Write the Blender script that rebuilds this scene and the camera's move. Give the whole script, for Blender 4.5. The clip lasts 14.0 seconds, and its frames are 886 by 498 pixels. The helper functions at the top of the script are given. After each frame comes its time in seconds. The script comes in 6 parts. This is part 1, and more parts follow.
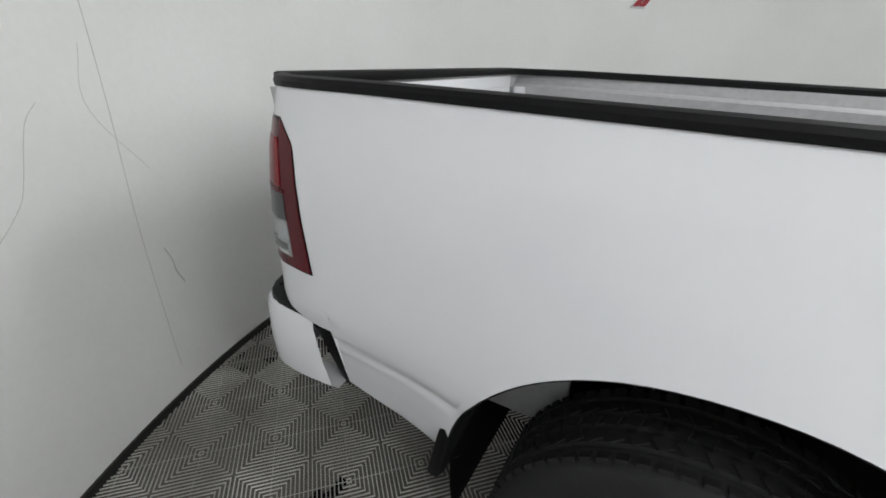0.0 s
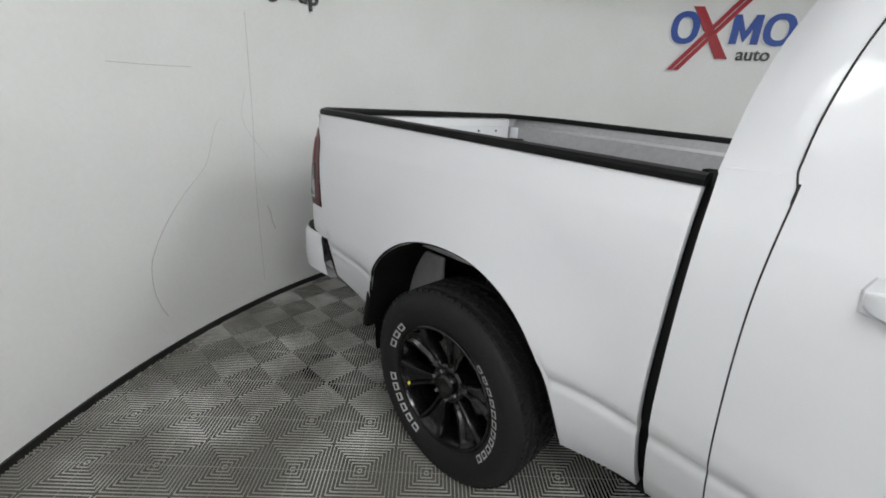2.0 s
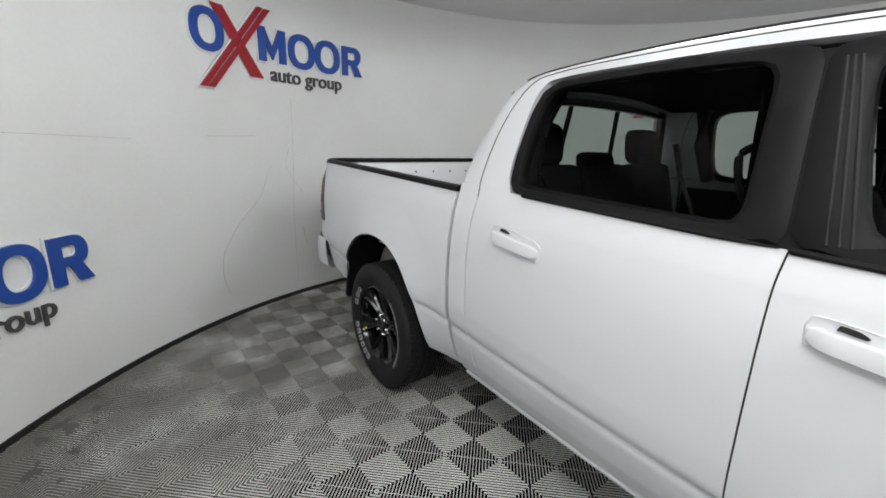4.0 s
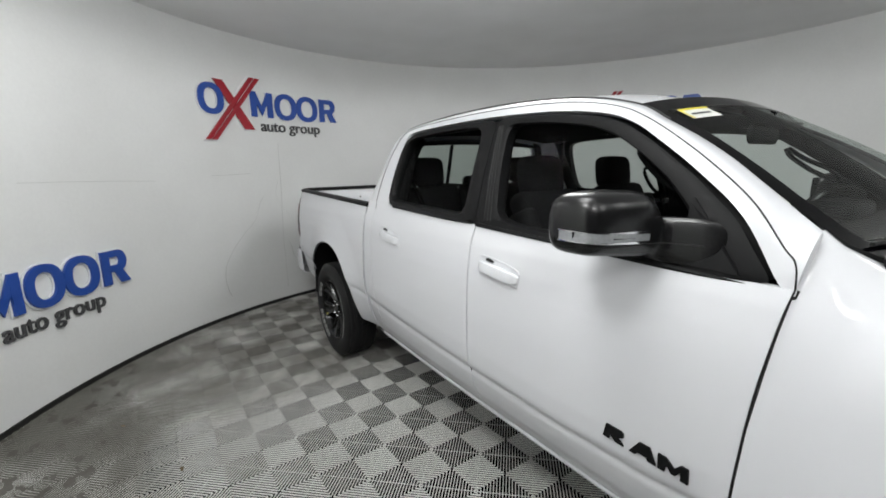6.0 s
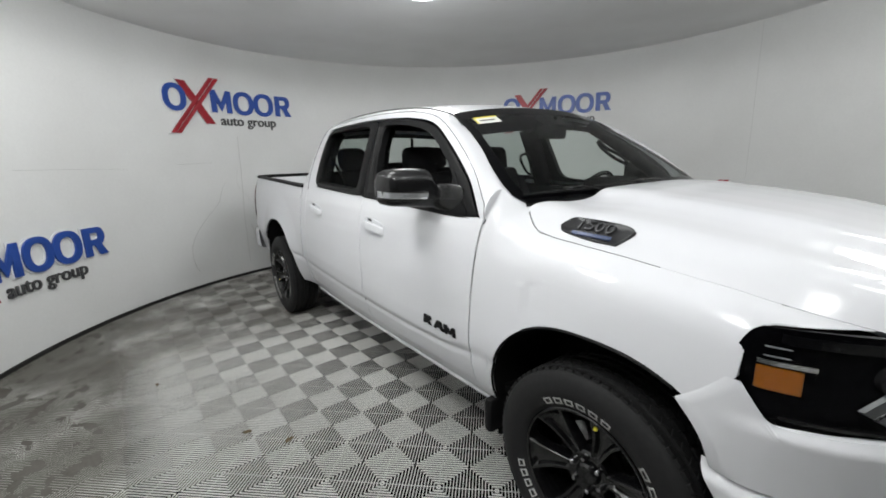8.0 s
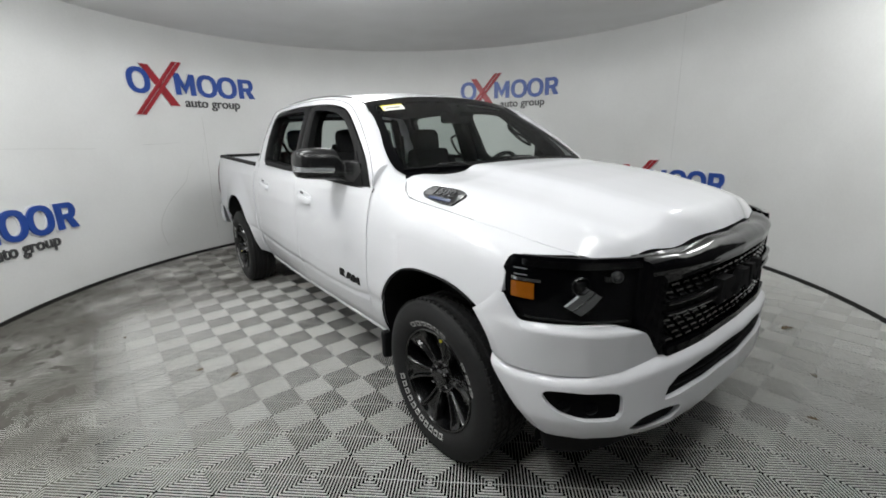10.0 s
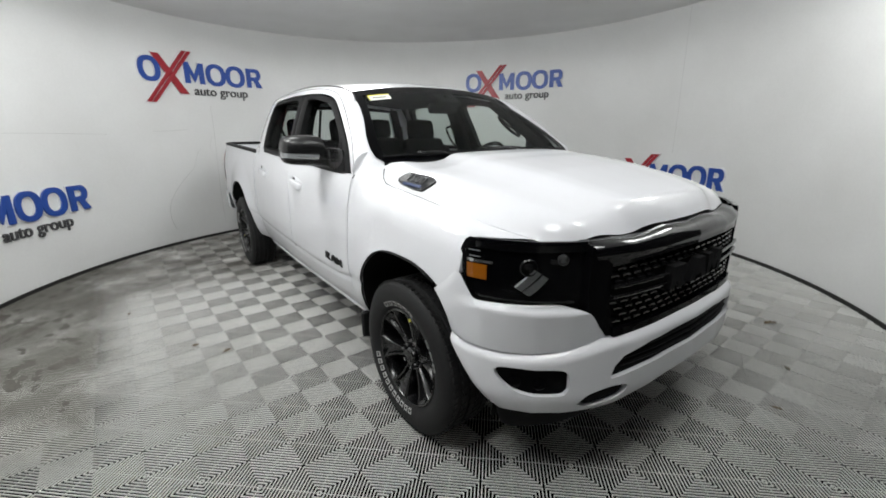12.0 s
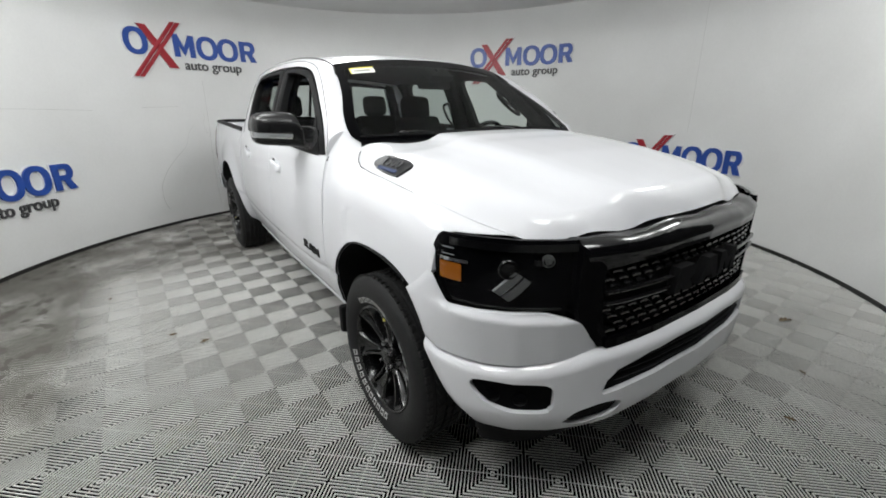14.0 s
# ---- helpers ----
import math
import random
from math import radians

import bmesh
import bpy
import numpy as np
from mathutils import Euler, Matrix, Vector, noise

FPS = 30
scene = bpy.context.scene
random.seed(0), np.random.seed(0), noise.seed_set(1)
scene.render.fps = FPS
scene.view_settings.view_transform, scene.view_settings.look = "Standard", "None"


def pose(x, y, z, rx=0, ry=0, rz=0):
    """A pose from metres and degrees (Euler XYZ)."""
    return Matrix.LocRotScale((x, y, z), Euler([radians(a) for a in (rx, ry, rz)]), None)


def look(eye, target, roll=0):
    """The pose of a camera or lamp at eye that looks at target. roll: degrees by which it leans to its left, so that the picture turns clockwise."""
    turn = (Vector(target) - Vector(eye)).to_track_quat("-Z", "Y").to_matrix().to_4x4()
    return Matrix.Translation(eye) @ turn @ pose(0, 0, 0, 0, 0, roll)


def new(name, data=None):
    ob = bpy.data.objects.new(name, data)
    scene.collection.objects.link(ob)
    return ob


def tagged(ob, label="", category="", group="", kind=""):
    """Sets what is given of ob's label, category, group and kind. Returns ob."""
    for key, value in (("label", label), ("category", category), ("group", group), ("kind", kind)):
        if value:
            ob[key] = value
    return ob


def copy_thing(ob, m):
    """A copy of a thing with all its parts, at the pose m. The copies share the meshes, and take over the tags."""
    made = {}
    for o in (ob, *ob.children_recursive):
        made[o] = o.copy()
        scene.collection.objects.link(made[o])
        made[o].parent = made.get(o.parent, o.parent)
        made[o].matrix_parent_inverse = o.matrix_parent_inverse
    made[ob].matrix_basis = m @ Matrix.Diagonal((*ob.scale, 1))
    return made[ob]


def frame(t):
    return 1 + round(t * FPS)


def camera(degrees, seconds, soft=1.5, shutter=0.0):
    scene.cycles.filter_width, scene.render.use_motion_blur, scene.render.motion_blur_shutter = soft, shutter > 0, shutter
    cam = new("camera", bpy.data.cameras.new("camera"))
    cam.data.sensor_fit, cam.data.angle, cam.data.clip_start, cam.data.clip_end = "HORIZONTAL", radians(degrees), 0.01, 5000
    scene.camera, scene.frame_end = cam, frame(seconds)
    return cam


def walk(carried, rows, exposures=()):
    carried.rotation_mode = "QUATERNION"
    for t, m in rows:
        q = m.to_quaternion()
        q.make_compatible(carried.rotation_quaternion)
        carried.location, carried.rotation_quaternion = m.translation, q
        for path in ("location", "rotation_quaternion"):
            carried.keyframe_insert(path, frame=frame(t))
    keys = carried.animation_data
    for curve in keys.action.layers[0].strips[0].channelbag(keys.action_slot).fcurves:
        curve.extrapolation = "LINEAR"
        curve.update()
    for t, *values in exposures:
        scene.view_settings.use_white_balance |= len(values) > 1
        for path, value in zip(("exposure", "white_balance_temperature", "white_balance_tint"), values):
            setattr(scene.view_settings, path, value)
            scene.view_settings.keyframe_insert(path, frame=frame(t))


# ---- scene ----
cam = camera(94.0, 14.0, soft=1.75)
PATH = [
    (0, (-2.01, -1.611, 1.464), (-2.915, -0.033, 0.633), 0.9),
    (0.5, (-1.75, -1.733, 1.466), (-2.72, -0.192, 0.636), 3.2),
    (1, (-1.500, -1.790, 1.464), (-2.598, -0.317, 0.671), 4.0),
    (1.5, (-1.179, -1.861, 1.48), (-2.432, -0.485, 0.747), 3.6),
    (2, (-0.881, -1.973, 1.492), (-2.207, -0.634, 0.822), 3.3),
    (2.2, (-0.768, -2.03, 1.500), (-2.104, -0.697, 0.852), 3.6),
    (4.3, (0.602, -2.12, 1.56), (-0.977, -0.987, 1.086), 1.1),
    (4.5, (0.721, -2.09, 1.557), (-0.861, -0.959, 1.09), 0.9),
    (5, (0.994, -1.923, 1.546), (-0.617, -0.82, 1.112), -0.3),
    (5.5, (1.262, -1.959, 1.552), (-0.357, -0.857, 1.15), -0.9),
    (6, (1.594, -2.101, 1.59), (-0.038, -1.008, 1.213), -1.4),
    (6.5, (1.84, -2.113, 1.611), (0.208, -1.018, 1.244), -1.7),
    (7, (2.121, -2.03, 1.593), (0.502, -0.919, 1.216), -1.9),
    (7.5, (2.327, -2.022, 1.589), (0.733, -0.882, 1.189), -1.8),
    (8, (2.588, -2.135, 1.563), (1.018, -0.972, 1.136), -1.7),
    (8.5, (2.844, -2.165, 1.575), (1.294, -0.987, 1.117), -1.6),
    (9, (3.024, -2.078, 1.559), (1.491, -0.889, 1.074), -1.5),
    (9.2, (3.085, -2.044, 1.562), (1.559, -0.854, 1.056), -1.7),
    (11.3, (3.46, -2.065, 1.533), (1.943, -0.87, 1.014), -1.3),
    (11.5, (3.471, -2.028, 1.542), (1.943, -0.854, 1.006), -0.8),
    (12, (3.496, -1.95, 1.533), (1.946, -0.811, 0.987), -0.7),
    (12.5, (3.456, -1.89, 1.536), (1.885, -0.785, 0.979), -0.6),
    (13, (3.382, -1.822, 1.537), (1.822, -0.711, 0.961), -0.1),
    (13.5, (3.383, -1.763, 1.534), (1.828, -0.669, 0.914), -0.3),
    (14, (3.4, -1.71, 1.527), (1.847, -0.623, 0.89), -0.4),
]
EXPOSURES = [(0.0, 0.36), (1.0, 0.36), (2.0, 0.25), (4.5, 0.07), (5.5, 0.04), (6.5, -0.06), (7.0, -0.09), (8.0, -0.02), (9.0, 0.06), (11.5, 0.18), (14.0, 0.2)]
walk(cam, [(t, look(eye, target, roll)) for t, eye, target, roll in PATH], EXPOSURES)

# unseen lamps added at the ceiling: places, power and whether a spot cone keeps their light off the ceiling; litter on
# the floor: places and sizes
FILL_LAMPS = [(0.9, -2.4, 46, False), (2.6, -2.4, 43, False), (-1.3, -2.3, 16, True), (3.3, 0.3, 11, False), (2.7, 2.1, 28, False), (-0.75, 0.2, 106, True), (0.6, -1.45, 44, True), (3.3, -1.2, 20, False)]
LEAVES = [(0.35, -1.62, 0.06), (0.12, -1.80, 0.05), (2.6, 2.0, 0.09), (2.9, 1.3, 0.05), (2.0, 2.2, 0.04), (-0.9, -2.2, 0.04), (-1.6, -2.5, 0.03), (3.0, 0.75, 0.05)]

# ---- light ----
world = bpy.data.worlds.new("world")
scene.world = world
world.use_nodes = True
world.node_tree.nodes["Background"].inputs["Color"].default_value = (0.75, 0.8, 0.85, 1)
world.node_tree.nodes["Background"].inputs["Strength"].default_value = 0.15


# ---- materials ----
def material(name, color, rough=0.5, metal=0.0, coat=0.0, grain=0.0, grain_scale=60.0, stain=0.0, stain_scale=2.0,
             bump=0.0, bump_scale=200.0, spec=0.5, vary=0.0):
    m = bpy.data.materials.new(name)
    m.use_nodes = True
    nt = m.node_tree
    b = nt.nodes["Principled BSDF"]
    b.inputs["Base Color"].default_value = (*color, 1)
    b.inputs["Roughness"].default_value = rough
    b.inputs["Metallic"].default_value = metal
    b.inputs["Coat Weight"].default_value = coat
    b.inputs["Coat Roughness"].default_value = 0.03
    b.inputs["Specular IOR Level"].default_value = spec
    tex = nt.nodes.new("ShaderNodeTexCoord")
    last = None
    def mix(fac_socket, amount, dark):
        nonlocal last
        node = nt.nodes.new("ShaderNodeMix")
        node.data_type = "RGBA"
        node.blend_type = "MULTIPLY"
        ramp = nt.nodes.new("ShaderNodeMapRange")
        ramp.inputs["From Min"].default_value = 0.35
        ramp.inputs["From Max"].default_value = 0.7
        ramp.inputs["To Min"].default_value = 0.0
        ramp.inputs["To Max"].default_value = amount
        nt.links.new(fac_socket, ramp.inputs["Value"])
        nt.links.new(ramp.outputs["Result"], node.inputs["Factor"])
        if last is None:
            node.inputs["A"].default_value = (*color, 1)
        else:
            nt.links.new(last, node.inputs["A"])
        node.inputs["B"].default_value = (*dark, 1)
        last = node.outputs["Result"]
    if stain:
        n = nt.nodes.new("ShaderNodeTexNoise")
        n.inputs["Scale"].default_value = stain_scale
        n.inputs["Detail"].default_value = 5
        nt.links.new(tex.outputs["Object"], n.inputs["Vector"])
        mix(n.outputs["Fac"], stain, (0.45, 0.43, 0.40))
    if grain:
        n = nt.nodes.new("ShaderNodeTexNoise")
        n.inputs["Scale"].default_value = grain_scale
        n.inputs["Detail"].default_value = 3
        nt.links.new(tex.outputs["Object"], n.inputs["Vector"])
        mix(n.outputs["Fac"], grain, (0.5, 0.5, 0.5))
    if vary:
        info = nt.nodes.new("ShaderNodeObjectInfo")
        mix(info.outputs["Random"], vary, (0.6, 0.6, 0.58))
    if last is not None:
        nt.links.new(last, b.inputs["Base Color"])
    if bump:
        n = nt.nodes.new("ShaderNodeTexNoise")
        n.inputs["Scale"].default_value = bump_scale
        n.inputs["Detail"].default_value = 2
        nt.links.new(tex.outputs["Object"], n.inputs["Vector"])
        k = nt.nodes.new("ShaderNodeBump")
        k.inputs["Strength"].default_value = bump
        k.inputs["Distance"].default_value = 0.002
        nt.links.new(n.outputs["Fac"], k.inputs["Height"])
        nt.links.new(k.outputs["Normal"], b.inputs["Normal"])
    return m


def glass(name, tint, rough=0.0, top=0.5, low=0.02):
    m = bpy.data.materials.new(name)
    m.use_nodes = True
    nt = m.node_tree
    nt.nodes.remove(nt.nodes["Principled BSDF"])
    out = nt.nodes["Material Output"]
    clear = nt.nodes.new("ShaderNodeBsdfTransparent")
    clear.inputs["Color"].default_value = (*tint, 1)
    gloss = nt.nodes.new("ShaderNodeBsdfGlossy")
    gloss.inputs["Roughness"].default_value = rough
    lw = nt.nodes.new("ShaderNodeLayerWeight")
    lw.inputs["Blend"].default_value = 0.5
    power = nt.nodes.new("ShaderNodeMath")
    power.operation = "POWER"
    power.inputs[1].default_value = 4.0
    nt.links.new(lw.outputs["Facing"], power.inputs[0])
    fres = nt.nodes.new("ShaderNodeMapRange")
    fres.inputs["To Min"].default_value = low
    fres.inputs["To Max"].default_value = top
    nt.links.new(power.outputs["Value"], fres.inputs["Value"])
    mixer = nt.nodes.new("ShaderNodeMixShader")
    nt.links.new(fres.outputs["Result"], mixer.inputs["Fac"])
    nt.links.new(clear.outputs["BSDF"], mixer.inputs[1])
    nt.links.new(gloss.outputs["BSDF"], mixer.inputs[2])
    nt.links.new(mixer.outputs["Shader"], out.inputs["Surface"])
    return m


def glow(name, color, strength):
    m = bpy.data.materials.new(name)
    m.use_nodes = True
    nt = m.node_tree
    b = nt.nodes["Principled BSDF"]
    b.inputs["Base Color"].default_value = (*color, 1)
    b.inputs["Emission Color"].default_value = (*color, 1)
    b.inputs["Emission Strength"].default_value = strength
    return m


M_WALL = material("wall_paint", (0.80, 0.805, 0.80), 0.55, stain=0.15, stain_scale=0.9, grain=0.05, grain_scale=40, bump=0.25, bump_scale=14)
M_BAY = material("unseen_bay_dark", (0.045, 0.045, 0.045), 0.7, stain=0.2, stain_scale=1.2, grain=0.08, grain_scale=60)
M_CEIL = material("ceiling_paint", (0.82, 0.82, 0.82), 0.8, stain=0.12, stain_scale=1.5, grain=0.08, grain_scale=90)
M_BASE = material("black_vinyl", (0.016, 0.016, 0.015), 0.5, grain=0.3, grain_scale=50)
M_RIB = material("grey_floor_plastic", (0.88, 0.88, 0.85), 0.6, spec=0.15, stain=0.22, stain_scale=1.3, grain=0.2, grain_scale=220, vary=0.1)


def floor_dust(m, dust, amount, along, across):
    """Dirt trodden on the ribs, within a stretch of the floor that fades in along x and y."""
    nt = m.node_tree
    b = nt.nodes["Principled BSDF"]
    geo = nt.nodes.new("ShaderNodeNewGeometry")
    sep = nt.nodes.new("ShaderNodeSeparateXYZ")
    nt.links.new(geo.outputs["Position"], sep.inputs["Vector"])
    grime = nt.nodes.new("ShaderNodeTexNoise")
    grime.inputs["Scale"].default_value, grime.inputs["Detail"].default_value = 2.2, 6
    nt.links.new(geo.outputs["Position"], grime.inputs["Vector"])
    fac = None
    for socket, a, z, top in ((sep.outputs["X"], *along, 1.0), (sep.outputs["Y"], *across, 1.0), (grime.outputs["Fac"], 0.2, 0.62, amount)):
        r = nt.nodes.new("ShaderNodeMapRange")
        r.interpolation_type = "SMOOTHSTEP"
        r.inputs["From Min"].default_value, r.inputs["From Max"].default_value, r.inputs["To Max"].default_value = a, z, top
        nt.links.new(socket, r.inputs["Value"])
        if fac is None:
            fac = r.outputs["Result"]
            continue
        k = nt.nodes.new("ShaderNodeMath")
        k.operation = "MULTIPLY"
        nt.links.new(fac, k.inputs[0])
        nt.links.new(r.outputs["Result"], k.inputs[1])
        fac = k.outputs["Value"]
    mix = nt.nodes.new("ShaderNodeMix")
    mix.data_type = "RGBA"
    nt.links.new(fac, mix.inputs["Factor"])
    nt.links.new(b.inputs["Base Color"].links[0].from_socket, mix.inputs["A"])
    mix.inputs["B"].default_value = (*dust, 1)
    nt.links.new(mix.outputs["Result"], b.inputs["Base Color"])


floor_dust(M_RIB, (0.22, 0.21, 0.19), 0.85, (-0.9, -2.0), (0.0, -0.7))
floor_dust(M_RIB, (0.19, 0.183, 0.165), 0.9, (1.5, 0.4), (-2.1, -2.5))
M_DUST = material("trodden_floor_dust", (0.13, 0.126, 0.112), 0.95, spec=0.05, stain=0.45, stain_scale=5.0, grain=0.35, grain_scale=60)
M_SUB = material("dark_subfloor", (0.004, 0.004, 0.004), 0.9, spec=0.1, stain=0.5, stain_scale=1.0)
M_WHITE = material("white_car_paint", (0.685, 0.691, 0.718), 0.5, spec=0.05, coat=0.75, stain=0.012, stain_scale=3)
M_WHITE.node_tree.nodes["Principled BSDF"].inputs["Coat Roughness"].default_value = 0.07
M_BLACK = material("matte_black_plastic", (0.007, 0.007, 0.0075), 0.5, spec=0.14, grain=0.2, grain_scale=300, bump=0.25, bump_scale=500)
M_GLOSS = material("gloss_black", (0.002, 0.002, 0.0025), 0.07, spec=0.16)
M_GLOSS.node_tree.nodes["Principled BSDF"].inputs["IOR"].default_value = 1.22
M_GLINT = material("gloss_black_trim", (0.006, 0.006, 0.0065), 0.2, spec=1.0)
M_SHELL = material("gloss_black_shell", (0.002, 0.002, 0.0025), 0.09, spec=0.4)
M_RIM = material("gloss_black_alloy", (0.004, 0.004, 0.0045), 0.16, spec=0.6, grain=0.1, grain_scale=60)
M_SATIN = material("satin_black_metal", (0.005, 0.005, 0.0055), 0.27, spec=0.5, grain=0.15, grain_scale=80)
M_TYRE = material("tyre_rubber", (0.014, 0.014, 0.0145), 0.65, spec=0.25, grain=0.35, grain_scale=60, bump=0.3, bump_scale=260)
M_TYREW = material("white_tyre_lettering", (0.40, 0.40, 0.39), 0.6, grain=0.2, grain_scale=120)
M_CHROME = material("chrome", (0.75, 0.75, 0.76), 0.12, metal=1.0)
M_LUG = material("lug_steel", (0.35, 0.35, 0.36), 0.25, metal=1.0)
M_GREY = material("bed_liner_grey", (0.40, 0.40, 0.41), 0.5, grain=0.25, grain_scale=35, stain=0.15, stain_scale=4)
M_CLOTH = material("charcoal_cloth", (0.018, 0.018, 0.019), 0.95, spec=0.05, grain=0.4, grain_scale=400, bump=0.4, bump_scale=700)
M_INT = material("dark_cabin_trim", (0.006, 0.006, 0.0065), 0.75, spec=0.1, grain=0.2, grain_scale=200)
M_LINER = material("headliner", (0.005, 0.005, 0.005), 0.95, spec=0.03, grain=0.2, grain_scale=300)
M_UNDER = material("underbody_black", (0.007, 0.007, 0.007), 0.85, spec=0.15, stain=0.4, stain_scale=6)
M_REDL = material("dark_red_lens", (0.08, 0.0015, 0.006), 0.16, spec=0.25)
M_REDB = material("red_reflector", (0.19, 0.002, 0.008), 0.2, spec=0.2, grain=0.3, grain_scale=90)
M_CLEARL = material("clear_lens_grey", (0.30, 0.31, 0.32), 0.15, coat=0.8, grain=0.4, grain_scale=120)
M_SAIL = material("grey_sail_panel", (0.055, 0.055, 0.058), 0.3, spec=0.4, grain=0.1, grain_scale=200)
M_AMBER = material("amber_lens", (0.30, 0.088, 0.003), 0.16, coat=0.6, grain=0.25, grain_scale=160)
M_SILVER = material("lamp_silver", (0.15, 0.153, 0.157), 0.3, metal=0.7)
M_BLUE = material("sign_blue", (0.018, 0.07, 0.34), 0.38, stain=0.15, stain_scale=3)
M_RED = material("sign_red", (0.34, 0.010, 0.022), 0.38, stain=0.15, stain_scale=3)
M_SIGNG = material("sign_charcoal", (0.06, 0.06, 0.063), 0.5, grain=0.1)
M_SIGNW = material("sign_white_edge", (0.82, 0.82, 0.83), 0.4, grain=0.05)
M_CRACK = material("crack_grey", (0.46, 0.46, 0.44), 0.8, grain=0.3, grain_scale=80)
M_PAPER = material("paper_label", (0.80, 0.80, 0.76), 0.6, grain=0.06, grain_scale=90)
M_YELLOW = material("label_yellow", (0.75, 0.66, 0.05), 0.6, grain=0.05)
M_BLUEB = material("badge_blue", (0.007, 0.028, 0.11), 0.35, coat=0.2, grain=0.6, grain_scale=110)
M_BADGE = material("badge_pewter", (0.085, 0.085, 0.09), 0.42, metal=0.5, grain=0.3, grain_scale=150)
M_VENT = material("carbon_grey_vent", (0.020, 0.020, 0.022), 0.3, spec=0.4, grain=0.6, grain_scale=260)
M_LEAF = material("dry_leaf", (0.16, 0.12, 0.07), 0.8, grain=0.4, grain_scale=60)
M_SEAL = material("gap_rubber", (0.006, 0.006, 0.006), 0.7, grain=0.1)
M_GLASS = glass("clear_glass", (0.82, 0.88, 0.85), top=0.42, low=0.012)
M_TINT = glass("tinted_glass", (0.62, 0.66, 0.64), top=0.05, low=0.002)
M_DOORG = glass("clean_door_glass", (0.94, 0.96, 0.95), top=0.03, low=0.002)
M_LENS = glass("lamp_lens", (0.93, 0.94, 0.94), top=0.2, low=0.006)
M_LAMP = glow("fill_dome_glow", (0.98, 1.0, 0.985), 8)


# ---- mesh helpers ----
def part(name, bm, mat, parent=None, label="", smooth=True):
    me = bpy.data.meshes.new(name)
    bmesh.ops.recalc_face_normals(bm, faces=bm.faces)
    bm.to_mesh(me)
    bm.free()
    me.materials.append(mat)
    if smooth:
        me.shade_smooth()
        me.set_sharp_from_angle(angle=radians(38))
    ob = new(name, me)
    if parent is not None:
        ob.parent = parent
    if label:
        tagged(ob, label)
    return ob


def thing(name, label, category, group="", kind="", at=(0, 0, 0)):
    ob = new(name)
    ob.empty_display_size = 0.1
    ob.location = at
    return tagged(ob, label, category, group, kind)


def catmull(pts, n):
    """n points evenly spread on a smooth line through pts."""
    pts = [Vector(p) for p in pts]
    if len(pts) == 2:
        return [pts[0].lerp(pts[1], i / (n - 1)) for i in range(n)]
    ext = [2 * pts[0] - pts[1]] + pts + [2 * pts[-1] - pts[-2]]
    dense = []
    for i in range(1, len(ext) - 2):
        a, b, c, d = ext[i - 1:i + 3]
        for k in range(24):
            t = k / 24
            dense.append(0.5 * ((2 * b) + (c - a) * t + (2 * a - 5 * b + 4 * c - d) * t * t + (3 * b - a - 3 * c + d) * t ** 3))
    dense.append(pts[-1])
    return spread(dense, n)


def spread(pts, n):
    """n points evenly spread along a line of straight pieces."""
    pts = [Vector(p) for p in pts]
    acc = [0.0]
    for a, b in zip(pts, pts[1:]):
        acc.append(acc[-1] + (b - a).length)
    out, j = [], 0
    for i in range(n):
        s = acc[-1] * i / (n - 1)
        while j < len(pts) - 2 and acc[j + 1] < s:
            j += 1
        L = acc[j + 1] - acc[j]
        out.append(pts[j].lerp(pts[j + 1], 0 if L < 1e-9 else min(1, (s - acc[j]) / L)))
    return out


def grid_mesh(rows, bm=None, lip=None):
    """A skin through rows of points; lip: a vector function (point) by which the rim is folded in, to give the panel an edge."""
    bm = bm or bmesh.new()
    vs = [[bm.verts.new(p) for p in r] for r in rows]
    for a, b in zip(vs, vs[1:]):
        for i in range(len(a) - 1):
            q = [a[i], a[i + 1], b[i + 1], b[i]]
            if (q[0].co - q[3].co).length < 1e-6 and (q[1].co - q[2].co).length < 1e-6:
                continue
            bm.faces.new(q)
    if lip:
        rim = vs[0] + [r[-1] for r in vs[1:]] + vs[-1][-2::-1] + [r[0] for r in vs[-2:0:-1]]
        low = [bm.verts.new(v.co + lip(v.co)) for v in rim]
        for i in range(len(rim)):
            j = (i + 1) % len(rim)
            if (rim[i].co - rim[j].co).length > 1e-6:
                bm.faces.new((rim[i], rim[j], low[j], low[i]))
    return bm


def coons(bottom, right, top, left):
    """Rows of points that fill four border lines (lists of Vectors; bottom and top run the same way, left and right upward)."""
    nu, nv = len(bottom), len(left)
    rows = []
    for j in range(nv):
        v = j / (nv - 1)
        row = []
        for i in range(nu):
            u = i / (nu - 1)
            a = bottom[i] * (1 - v) + top[i] * v
            b = left[j] * (1 - u) + right[j] * u
            c = (bottom[0] * (1 - u) + bottom[-1] * u) * (1 - v) + (top[0] * (1 - u) + top[-1] * u) * v
            row.append(a + b - c)
        rows.append(row)
    return rows


def flip(rows, side):
    return rows if side < 0 else [[Vector((p.x, -p.y, p.z)) for p in r] for r in rows]


